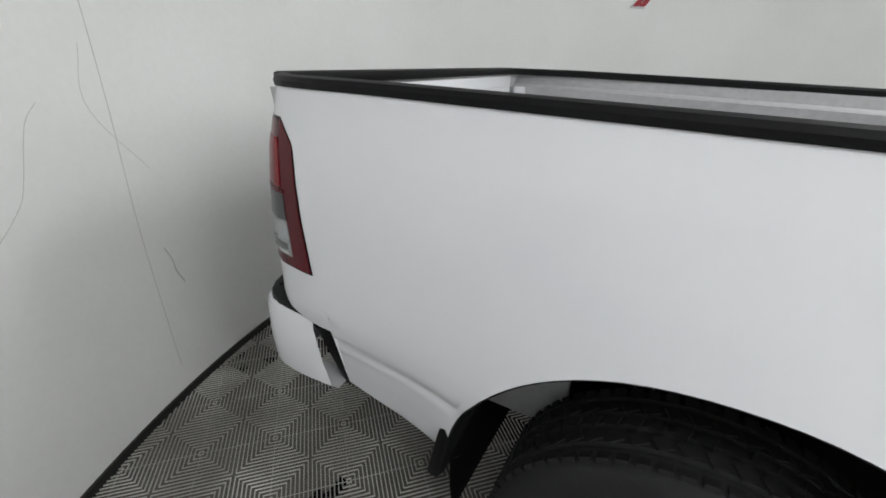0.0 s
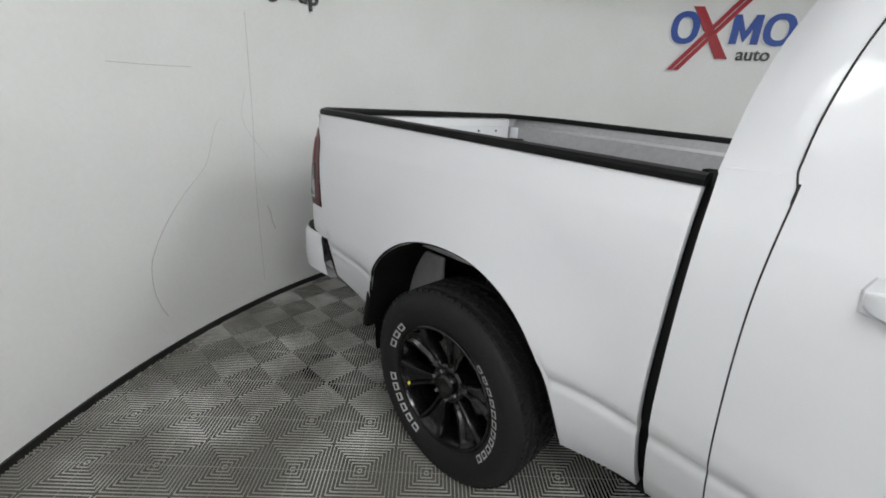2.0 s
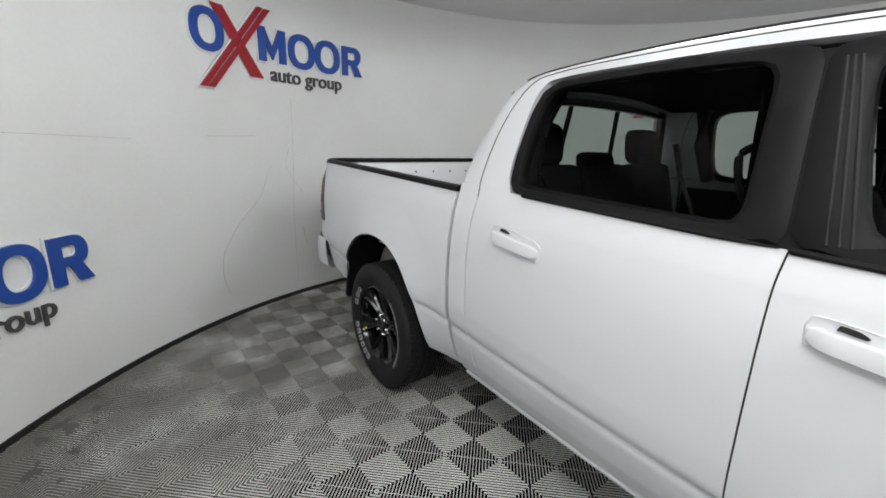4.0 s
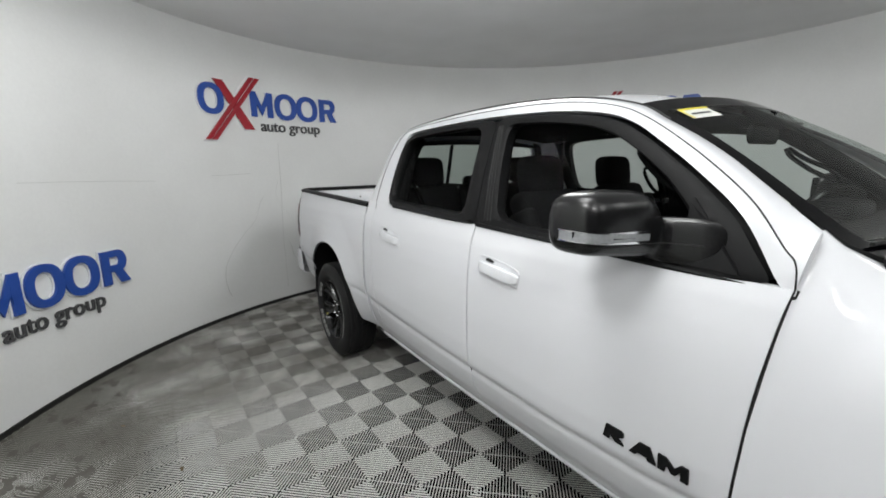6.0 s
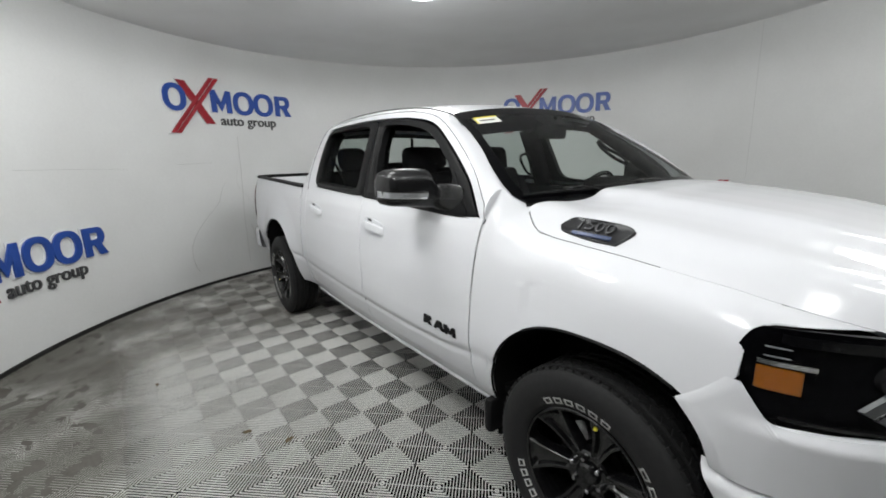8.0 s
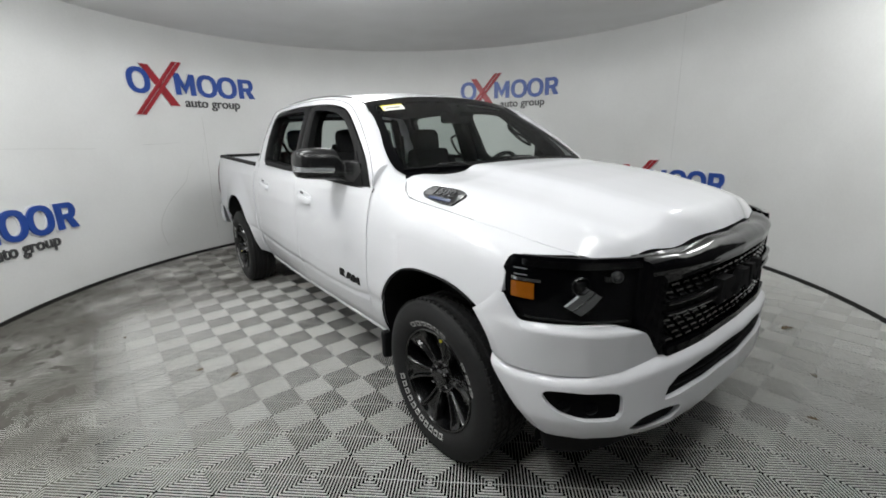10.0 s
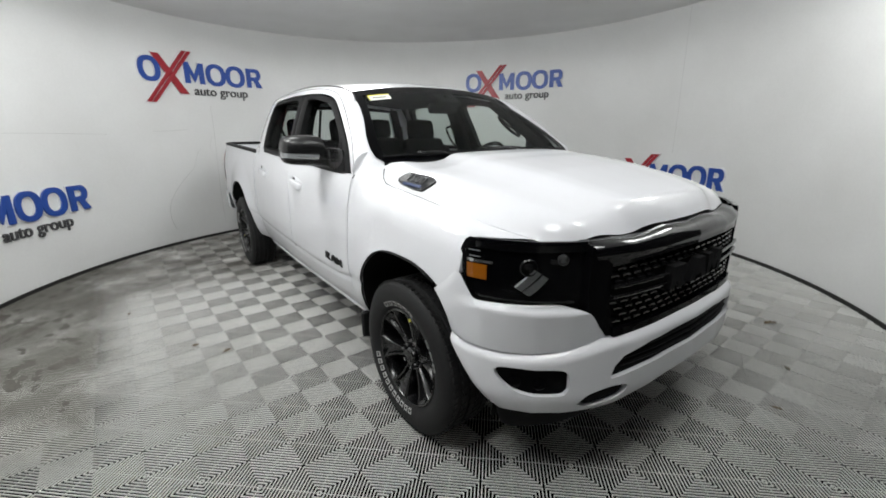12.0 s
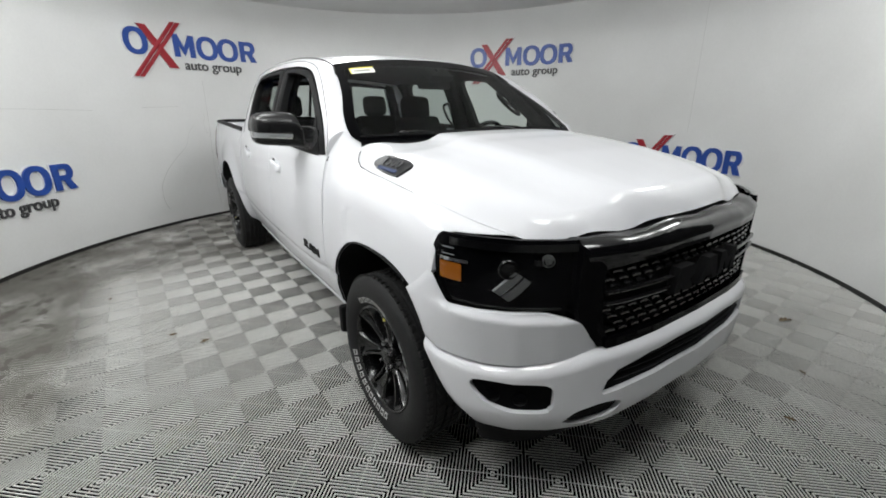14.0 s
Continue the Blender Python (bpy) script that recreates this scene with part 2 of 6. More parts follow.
def box_bm(size, center=(0, 0, 0), bevel=0.0, segs=2, bm=None, m=None):
    made = bmesh.new()
    bmesh.ops.create_cube(made, size=1)
    for v in made.verts:
        v.co = Vector((v.co.x * size[0], v.co.y * size[1], v.co.z * size[2]))
    if bevel:
        bmesh.ops.bevel(made, geom=list(made.edges), offset=bevel, segments=segs, affect="EDGES", profile=0.5)
    for v in made.verts:
        v.co = (m @ v.co if m else v.co) + Vector(center)
    if bm is None:
        return made
    join(bm, made)
    return bm


def join(bm, other):
    me = bpy.data.meshes.new("tmp")
    other.to_mesh(me)
    other.free()
    bm.from_mesh(me)
    bpy.data.meshes.remove(me)


def tube(pts, r, n=10, bm=None, closed=False, flat=1.0):
    bm = bm or bmesh.new()
    pts = [Vector(p) for p in pts]
    rings = []
    for i, p in enumerate(pts):
        a = pts[i - 1] if (i or closed) else p
        b = pts[(i + 1) % len(pts)] if (i < len(pts) - 1 or closed) else p
        d = (b - a).normalized()
        up = Vector((0, 0, 1)) if abs(d.z) < 0.9 else Vector((1, 0, 0))
        s = d.cross(up).normalized()
        t = s.cross(d)
        rr = r(i / max(1, len(pts) - 1)) if callable(r) else r
        rings.append([bm.verts.new(p + s * rr * math.cos(2 * math.pi * k / n) + t * rr * flat * math.sin(2 * math.pi * k / n)) for k in range(n)])
    pairs = list(zip(rings, rings[1:])) + ([(rings[-1], rings[0])] if closed else [])
    for a, b in pairs:
        for k in range(n):
            bm.faces.new((a[k], a[(k + 1) % n], b[(k + 1) % n], b[k]))
    if not closed:
        bm.faces.new(rings[0])
        bm.faces.new(rings[-1][::-1])
    return bm


def lathe(profile, n=64, axis="y", bm=None):
    """A turned body: profile of (along, radius), turned round the axis."""
    bm = bm or bmesh.new()
    rings = []
    for a, r in profile:
        ring = []
        for k in range(n):
            c, s = math.cos(2 * math.pi * k / n) * r, math.sin(2 * math.pi * k / n) * r
            ring.append(bm.verts.new((c, a, s) if axis == "y" else (c, s, a)))
        rings.append(ring)
    for a, b in zip(rings, rings[1:]):
        for k in range(n):
            bm.faces.new((a[k], a[(k + 1) % n], b[(k + 1) % n], b[k]))
    return bm


def prism(outline, depth, to, bm=None, back=0.0):
    """A flat outline (a list of (a, b)) given depth and laid into space by to(a, b, d)."""
    bm = bm or bmesh.new()
    f = [bm.verts.new(to(a, b, depth)) for a, b in outline]
    k = [bm.verts.new(to(a, b, back)) for a, b in outline]
    bm.faces.new(f)
    bm.faces.new(k[::-1])
    for i in range(len(f)):
        j = (i + 1) % len(f)
        bm.faces.new((f[i], k[i], k[j], f[j]))
    return bm


def ring_prism(outer, inner, depth, to, bm=None, back=0.0):
    bm = bm or bmesh.new()
    n = len(outer)
    L = [[bm.verts.new(to(a, b, d)) for a, b in o] for o, d in ((outer, depth), (inner, depth), (inner, back), (outer, back))]
    for i in range(n):
        j = (i + 1) % n
        for a, b in ((0, 1), (1, 2), (2, 3), (3, 0)):
            bm.faces.new((L[a][i], L[a][j], L[b][j], L[b][i]))
    return bm


# ---- the booth ----
CX, CY, RAD, HIGH = -0.08, 0.373, 3.94, 3.09
A0, A1 = 24.0, 292.0


def on_wall(deg, z, inset=0.0):
    a = radians(deg)
    return Vector((CX + (RAD - inset) * math.cos(a), CY + (RAD - inset) * math.sin(a), z))


def arc_band(z0, z1, r0, r1, a0, a1, n):
    bm = bmesh.new()
    ring = []
    for i in range(n + 1):
        a = radians(a0 + (a1 - a0) * i / n)
        c, s = math.cos(a), math.sin(a)
        ring.append([bm.verts.new((CX + r * c, CY + r * s, z)) for r, z in ((r0, z0), (r0, z1), (r1, z1), (r1, z0))])
    for a, b in zip(ring, ring[1:]):
        for k in range(4):
            bm.faces.new((a[k], a[(k + 1) % 4], b[(k + 1) % 4], b[k]))
    bm.faces.new(ring[0])
    bm.faces.new(ring[-1][::-1])
    return bm


wall = tagged(part("wall_round", arc_band(-0.024, HIGH, RAD, RAD + 0.12, A0, A1, 180), M_WALL),
              "white painted curved booth wall with hairline cracks", "wall", kind="structure")
base = tagged(part("baseboard", arc_band(-0.01, 0.036, RAD - 0.012, RAD - 0.001, A0, A1, 180), M_BASE),
              "thin black vinyl baseboard along the curved wall", "baseboard", kind="structure")

p0, p1 = on_wall(A0, 0), on_wall(A1, 0)
XE = 6.4
# unseen walls added to close the bay, dark to keep reflections dim
for nm, a, b in (("wall_side_1", (p0.x, p0.y), (XE, p0.y)), ("wall_side_2", (p1.x, p1.y), (XE, p1.y)), ("wall_end", (XE, p1.y), (XE, p0.y))):
    cx, cy = (a[0] + b[0]) / 2, (a[1] + b[1]) / 2
    L = math.dist(a, b)
    if nm == "wall_end":
        bm = box_bm((0.12, L + 0.24, HIGH + 0.02), (cx + 0.06, cy, HIGH / 2 - 0.01))
    else:
        bm = box_bm((L, 0.12, HIGH + 0.02), (cx, cy + (0.06 if nm == "wall_side_1" else -0.06), HIGH / 2 - 0.01))
    tagged(part(nm, bm, M_BAY, smooth=False), "unseen dark grey wall added to close the entrance bay", "wall", kind="structure")

def slab(outline, z):
    bm = bmesh.new()
    f = bm.faces.new([bm.verts.new((x, y, z)) for x, y in outline])
    top = bmesh.ops.extrude_face_region(bm, geom=[f])
    bmesh.ops.translate(bm, verts=[v for v in top["geom"] if isinstance(v, bmesh.types.BMVert)], vec=(0, 0, 0.1))
    return bm


disc = [on_wall(a, 0, -0.12).xy for a in np.linspace(0, 360, 161)[:-1]]
tagged(part("ceiling", slab(disc, HIGH), M_CEIL, smooth=False), "flat grey painted ceiling of the round booth", "ceiling", kind="structure")
# unseen dark slab added over the bay so gloss parts reflect little light
edge_x = min(p0.x, p1.x) - 0.1
tagged(part("ceiling_bay", slab([(edge_x, p1.y - 0.12), (XE + 0.12, p1.y - 0.12), (XE + 0.12, p0.y + 0.12), (edge_x, p0.y + 0.12)], HIGH + 0.006), M_BAY, smooth=False), "unseen dark grey ceiling added over the entrance bay", "ceiling", kind="structure")

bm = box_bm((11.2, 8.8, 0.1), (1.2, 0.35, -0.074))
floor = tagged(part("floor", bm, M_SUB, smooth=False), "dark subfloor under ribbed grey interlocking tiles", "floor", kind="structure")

# unseen dome lamps added under the ceiling to light walls, truck and floor
def fill_lamp(x, y, r, power, downward):
    t = thing("ceiling_light", "added unseen round white glowing dome on the grey ceiling", "light", "ceiling lights", at=(x, y, HIGH))
    part("rim", lathe([(-0.001, r + 0.03), (-0.03, r + 0.028), (-0.034, r + 0.012), (-0.03, r), (-0.001, r)], 40, "z"), M_SIGNW, t)
    part("dome", lathe([(-0.02, r)] + [(-0.02 - 0.09 * math.sin(a), max(0.001, r * math.cos(a))) for a in np.linspace(0.15, math.pi / 2, 8)], 40, "z"), M_LAMP, t)
    la = bpy.data.lights.new("fill_light", "SPOT" if downward else "POINT")
    if downward:
        la.spot_size, la.spot_blend = radians(178), 0.05
    la.shadow_soft_size, la.energy = (0.42 if downward else 0.2), power
    la.color = (0.985, 1.0, 0.985)
    ob = new("fill_light", la)
    ob.location = (x, y, HIGH - (0.16 if downward else 0.34))
    return t


for x, y, watts, downward in FILL_LAMPS:
    fill_lamp(x, y, 0.26, watts, downward)


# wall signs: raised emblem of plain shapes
def sign(name, deg, z, s, label):
    t = thing(name, label, "sign", "wall signs", at=(0, 0, 0))
    lift = 0.004
    def to(a, b, d):
        # a runs along the wall to the viewer's right, b up
        return on_wall(deg - math.degrees((a - 0.0) * s / RAD), z + b * s, d + lift)
    def edge(outline, k):
        cx = sum(p[0] for p in outline) / len(outline)
        cy = sum(p[1] for p in outline) / len(outline)
        return [(cx + (a - cx) * k, cy + (b - cy) * k) for a, b in outline]
    def oval(cx, cy, rx, ry, n=28, e=2.3):
        out = []
        for i in range(n):
            w = 2 * math.pi * i / n
            c, q = math.cos(w), math.sin(w)
            out.append((cx + rx * math.copysign(abs(c) ** (2 / e), c), cy + ry * math.copysign(abs(q) ** (2 / e), q)))
        return out
    def ring(cx, cy, rx, ry, w):
        part("ring_shape", ring_prism(oval(cx, cy, rx, ry), oval(cx, cy, rx - w, ry - w * 0.85), 0.03, to, back=0.012), M_BLUE, t, smooth=False)
        part("backing", ring_prism(oval(cx, cy, rx + .014, ry + .014), oval(cx, cy, rx - w - .012, ry - w * .85 - .012), 0.012, to), M_SIGNW, t, smooth=False)
    def block(outline, mat, nm="block_shape", grow=0.014):
        part(nm, prism(outline, 0.03, to, back=0.012), mat, t, smooth=False)
        cx = sum(p[0] for p in outline) / len(outline)
        cy = sum(p[1] for p in outline) / len(outline)
        wid = max(p[0] for p in outline) - min(p[0] for p in outline)
        hei = max(p[1] for p in outline) - min(p[1] for p in outline)
        out = [(cx + (a - cx) * (1 + 2 * grow / wid), cy + (b - cy) * (1 + 2 * grow / hei)) for a, b in outline]
        part("backing", prism(out, 0.012, to), M_SIGNW, t, smooth=False)
    # unit: the whole emblem is about 1.72 wide, letters 0.30 high
    ring(0.15, 0.15, 0.155, 0.17, 0.07)
    block([(0.20, 0.37), (0.31, 0.37), (0.68, -0.16), (0.55, -0.16)], M_RED, "bar_shape")
    for o in (0.0, 0.075):
        part("bar_shape", prism([(0.03 + o, -0.30), (0.09 + o, -0.30), (0.72 + o, 0.45), (0.66 + o, 0.45)], 0.036, to, back=0.012), M_RED, t, smooth=False)
    part("backing", prism([(0.01, -0.315), (0.18, -0.315), (0.815, 0.465), (0.645, 0.465)], 0.016, to), M_SIGNW, t, smooth=False)
    # the wide block after the cross, with slots
    for a in (0.655, 0.875):
        block([(a, 0.0), (a + 0.075, 0.0), (a + 0.075, 0.30), (a, 0.30)], M_BLUE)
    part("wedge_shape", prism([(0.73, 0.16), (0.80, 0.02), (0.875, 0.16), (0.875, 0.29), (0.80, 0.13), (0.73, 0.29)], 0.028, to, back=0.012), M_BLUE, t, smooth=False)
    ring(1.135, 0.15, 0.155, 0.165, 0.07)
    ring(1.445, 0.15, 0.155, 0.165, 0.07)
    # the last shape: an upright, a loop and a slanted foot
    bow = [(1.72 + 0.075 + 0.075 * math.sin(w), 0.205 - 0.095 * math.cos(w)) for w in np.linspace(0, math.pi, 15)]
    eye = [(1.705 + 0.07 + 0.025 * math.sin(w), 0.205 - 0.037 * math.cos(w)) for w in np.linspace(0, math.pi, 15)]
    outer_l = [(1.63, 0.110)] + bow + [(1.63, 0.300)]
    inner_l = [(1.705, 0.168)] + eye + [(1.705, 0.242)]
    part("loop_shape", ring_prism(outer_l, inner_l, 0.03, to, back=0.012), M_BLUE, t, smooth=False)
    part("backing", ring_prism([(1.616, 0.098)] + [(a + 0.012, 0.205 + (b - 0.205) * 1.14) for a, b in bow] + [(1.616, 0.314)], [(1.715, 0.178)] + [(a - 0.008, 0.205 + (b - 0.205) * 0.7) for a, b in eye] + [(1.715, 0.232)], 0.0125, to), M_SIGNW, t, smooth=False)
    block([(1.63, 0.0), (1.705, 0.0), (1.705, 0.12), (1.63, 0.12)], M_BLUE)
    block([(1.795, 0.0), (1.885, 0.0), (1.815, 0.128), (1.735, 0.128)], M_BLUE, "foot_shape")
    # small line below
    cu = bpy.data.curves.new("small_line", "FONT")
    cu.body, cu.size, cu.extrude, cu.offset = "auto group", 0.19, 0.5, 0.0015
    tmp = new("small_line", cu)
    dg = bpy.context.evaluated_depsgraph_get()
    me = bpy.data.meshes.new_from_object(tmp.evaluated_get(dg))
    bpy.data.objects.remove(tmp)
    wide = max(v.co.x for v in me.vertices)
    for v in me.vertices:
        v.co = to(0.77 + v.co.x * 0.85 / wide, -0.165 + v.co.y, 0.002 + 0.016 * (v.co.z + 0.5))
    me.materials.clear()
    me.materials.append(M_SIGNG)
    line = new("small_lettering", me)
    line.parent = t
    return t


S = 0.93
sign("wall_sign", 211.6, 2.24, S, "raised blue and red wall emblem mounted high on the white wall")
sign("wall_sign", 133.3, 2.24, S, "raised blue and red wall emblem mounted high on the white wall")
sign("wall_sign", 251.0, 0.72, S, "raised blue and red wall emblem mounted low on the white wall")
sign("wall_sign", 93.5, 0.76, S, "raised blue and red wall emblem mounted low on the white wall")

# cracks and joints in the wall's skin
def crack(pts, r=0.0014):
    ln = [on_wall(a, z, 0.0005) for a, z in pts]
    return part("crack", tube(catmull(ln, 5 * len(ln)), r, 6), M_CRACK, wall, "hairline grey crack")


crack([(198.2, 1.95), (198.4, 1.34), (198.8, 0.82), (198.8, 0.16)], 0.0012)
crack([(197.6, 0.72), (197.25, 0.65), (197.2, 0.6), (196.8, 0.53)], 0.0022)
crack([(201.8, 1.33), (202.6, 1.27), (203.6, 1.1), (204.3, 1.03), (206.5, 0.9), (208.6, 0.75), (210.2, 0.58), (210.5, 0.42), (210.2, 0.30), (209.7, 0.22)], lambda t: 0.0008 + 0.0014 * t)
crack([(210.8, 1.585), (207.5, 1.59), (204.1, 1.60)])
crack([(236, 1.57), (228, 1.565), (219.5, 1.55)], 0.0012)
crack([(197.0, 1.05), (199.5, 1.3), (199.0, 1.5)], 0.0008)
crack([(80.3, 3.05), (80.2, 2.0), (80.2, 1.2)], 0.001)

# ---- the pickup truck ----
truck = thing("pickup_truck", "white crew-cab pickup truck with black wheels and grille", "pickup truck")
XF, XR = 1.836, -1.836


def table(pairs, smooth=0.0):
    xs = np.array([p[0] for p in pairs], float)
    ys = np.array([p[1] for p in pairs], float)
    g = np.linspace(xs[0], xs[-1], 600)
    v = np.interp(g, xs, ys)
    if smooth:
        k = max(1, int(smooth / (g[1] - g[0])))
        w = np.hanning(2 * k + 3)[1:-1]
        w /= w.sum()
        v = np.convolve(np.pad(v, k, mode="reflect", reflect_type="odd"), w, "valid")
    return lambda x: float(np.interp(x, g, v))


# half width of the flank by height, and its tuck at nose and tail
FLANK = table([(0.30, 0.80), (0.40, 0.868), (0.42, 0.884), (0.47, 0.917), (0.53, 0.946), (0.60, 0.967), (0.655, 0.980), (0.69, 0.978), (0.703, 0.989), (0.73, 0.997),
               (0.80, 1.003), (0.95, 1.001), (1.10, 0.994), (1.18, 0.985), (1.26, 0.971), (1.33, 0.9495), (1.345, 0.9455), (1.40, 0.932), (1.46, 0.91)], 0.009)
TAIL = -0.10  # the bed ends this much behind its nominal length
PLAN = table([(-3.10, 0.33), (-3.05, 0.19), (-3.00, 0.135), (-2.96, 0.09), (-2.90, 0.058), (-2.80, 0.042), (-2.55, 0.034), (-2.2, 0.030), (-1.1, 0.028), (-0.7, 0.014), (-0.3, 0.003),
              (0.0, 0.0), (1.9, 0.0), (2.1, 0.012), (2.27, 0.033), (2.37, 0.062), (2.46, 0.107), (2.55, 0.178), (2.64, 0.288), (2.74, 0.5), (2.80, 1.0)], 0.03)
# how far the crease along the lower flank stands above or below its usual height
CREASE = table([(-3.1, 0.085), (-2.72, 0.078), (-2.33, 0.042), (-1.45, 0.036), (-1.28, 0.034), (-1.10, 0.006), (-0.69, -0.012), (0.09, -0.040), (0.65, -0.060), (1.03, -0.045), (1.22, -0.012),
                (1.45, 0.0), (3.0, 0.0)], 0.08)
ARCH_R = dict(rx=0.50, rz=0.59, e=2.15)  # the rear wheel's opening


def half(x, z):
    lift = CREASE(x) * max(0.0, 1 - abs(z - 0.70) / 0.24)
    w = FLANK(z - lift) - PLAN(x)
    for cx, rz, swell in ((XF, 0.55, 0.016), (XR, 0.59, 0.036)):
        r = math.hypot((x - cx) / 0.5, (z - 0.42) / rz)
        if 0.8 < r < 1.45 and z > 0.45:
            w += swell * max(0.0, 1 - abs(r - 1.0) / 0.45) ** 1.5
    return w


def flank(x, z, out=0.0):
    return Vector((x, -(half(x, z) + out), z))


def inward(d=0.02):
    return lambda p: Vector((0, math.copysign(d, -p.y), 0))


def arch_z(x, cx, rx=0.49, rz=0.55, e=2.35, z0=0.42):
    # the front arch reaches a little further ahead of its wheel, the rear one further behind
    q = abs(x - cx) / (rx + (0.035 if cx == XF and x > cx else 0.05 if cx == XR and x < cx else 0.0))
    return z0 + rz * max(0.0, 1 - q ** e) ** (1 / e) if q < 1 else z0



def side_panel(name, bottom, right, top, left, nu, nv, mat=M_WHITE, label="", both=True, lip=0.02):
    lines = [catmull([(x, 0, z) for x, z in c], k) for c, k in ((bottom, nu), (right, nv), (top, nu), (left, nv))]
    rows = coons(*lines)
    rows = [[flank(p.x, p.z) for p in r] for r in rows]
    made = []
    for sd in (-1, 1) if both else (-1,):
        made.append(part(name, grid_mesh(flip(rows, sd), lip=inward(lip)), mat, truck, label))
    return made


# doors
B0 = [(0.138, 0.435), (0.137, 0.65), (0.134, 1.12), (0.134, 1.26), (0.141, 1.345)]
door_r = side_panel("rear_door", [(-0.922, 0.435), (-0.4, 0.433), (0.1355, 0.435)], [(x - 0.0025, z) for x, z in B0],
                    [(-0.962, 1.392), (-0.72, 1.375), (0.1385, 1.345)], [(-0.922, 0.435), (-0.957, 0.80), (-0.972, 1.12), (-0.962, 1.392)], 40, 84)
door_f = side_panel("front_door", [(0.1405, 0.435), (0.7, 0.433), (1.210, 0.435)], [(1.210, 0.435), (1.245, 0.95), (1.275, 1.20), (1.292, 1.305)],
                    [(0.1435, 1.345), (0.7, 1.322), (1.292, 1.305)], [(x + 0.0025, z) for x, z in B0], 40, 84)
side_panel("cab_corner", [(-1.078, 0.435), (-0.926, 0.435)], [(-0.926, 0.435), (-0.961, 0.80), (-0.976, 1.12), (-0.966, 1.395)],
           [(-1.105, 1.392), (-0.966, 1.392)], [(-1.078, 0.435), (-1.098, 0.9), (-1.105, 1.392)], 6, 84)

# sill below the doors, with a rolled lower edge
for sd in (-1, 1):
    rows = [[Vector((x, -(w - PLAN(x)), z)) for x in np.linspace(-1.06, 1.30, 40)] for z, w in ((0.431, 0.878), (0.430, 0.893), (0.424, 0.897), (0.414, 0.894), (0.404, 0.884), (0.398, 0.866), (0.40, 0.6))]
    part("rocker_panel", grid_mesh(flip(rows, sd)), M_WHITE, truck)

# bed side
def ease_in(t):
    t = min(1.0, max(0.0, t))
    return t * t


def bed_bottom(x):
    if x > XR + 0.498:
        return 0.452
    if x > XR - 0.56:
        return max(arch_z(x, XR, **ARCH_R), 0.452 if x > XR else 0.50)
    if x > TAIL - 2.63:
        return 0.505 + (-2.396 - x) * 0.22
    return 0.79 + max(0, (TAIL - 2.70 - x)) * 0.15


RAIL = table([(-3.05, 1.409), (-2.6, 1.402), (-1.9, 1.380), (-1.05, 1.351)], 0.1)
xs = list(np.linspace(-1.128, XR + 0.50, 8))[:-1]
xs += [XR + (0.4999 if a < math.pi / 2 else 0.5499) * math.cos(a) for a in np.linspace(0.0, math.pi, 44)]
xs += list(np.linspace(XR - 0.56, TAIL - 2.629, 8)) + [TAIL - 2.631] + [TAIL + x for x in list(np.linspace(-2.65, -2.80, 6)) + [-2.83, -2.855, -2.875, -2.89]]
rows = []
for x in xs:
    zb, zt = bed_bottom(x), RAIL(x)
    c0 = max(0.66, zb + 0.02)
    c1 = max(0.73, c0 + 0.02)
    c2 = max(0.86, c1 + 0.02)
    zs = list(np.linspace(zb, c0, 9))[:-1] + list(np.linspace(c0, c1, 10))[:-1] + list(np.linspace(c1, c2, 8))[:-1] + list(np.linspace(c2, zt, 36))
    rows.append([flank(x, z) for z in zs])
# the front edge leans back towards its top
for p in rows[0]:
    p.x += 0.026 * ease_in((0.95 - p.z) / 0.5)
for sd in (-1, 1):
    part("bed_side", grid_mesh(flip(rows, sd), lip=inward(0.03)), M_WHITE, truck)

# bed rails, tailgate, inner bed
for sd in (-1, 1):
    sec = [(0.006, -0.006), (0.008, 0.008), (0.0, 0.018), (-0.02, 0.022), (-0.046, 0.020), (-0.054, 0.012), (-0.055, -0.012)]
    rows = []
    for x in list(np.linspace(-1.125, TAIL - 2.78, 24)) + [TAIL + x for x in (-2.82, -2.85, -2.875, -2.89)]:
        y0 = half(x, RAIL(x))
        rows.append([Vector((x, -(y0 + a), RAIL(x) + b)) for a, b in sec])
    bm = grid_mesh(flip(rows, sd))
    for e in (rows[0], rows[-1]):
        bm.faces.new([bm.verts.new(p) for p in flip([e], sd)[0]])
    part("bed_rail", bm, M_BLACK, truck, "black textured plastic rail cap")
zr = RAIL(TAIL - 2.88)
XG = TAIL - 2.885  # middle of the tailgate
part("tailgate", box_bm((0.07, 1.56, 0.64), (XG, 0, zr - 0.335), 0.015), M_WHITE, truck)
part("tailgate_cap", box_bm((0.085, 1.58, 0.035), (XG, 0, zr + 0.006), 0.010), M_BLACK, truck, "black plastic tailgate cap")
part("tailgate_inner_panel", box_bm((0.012, 1.36, 0.40), (XG + 0.042, 0, zr - 0.27), 0.005), M_WHITE, truck)
for y in np.linspace(-0.6, 0.6, 7):
    part("screw", lathe([(0, 0.0005), (0.0, 0.009), (0.004, 0.008), (0.005, 0.0005)], 10), M_BLACK, truck).matrix_basis = Matrix.Translation((XG + 0.049, y, zr - 0.10)) @ pose(0, 0, 0, 0, 0, -90)
part("bed_floor", box_bm((1.84, 1.56, 0.03), (-2.03, 0, 0.885), 0.004), M_GREY, truck)
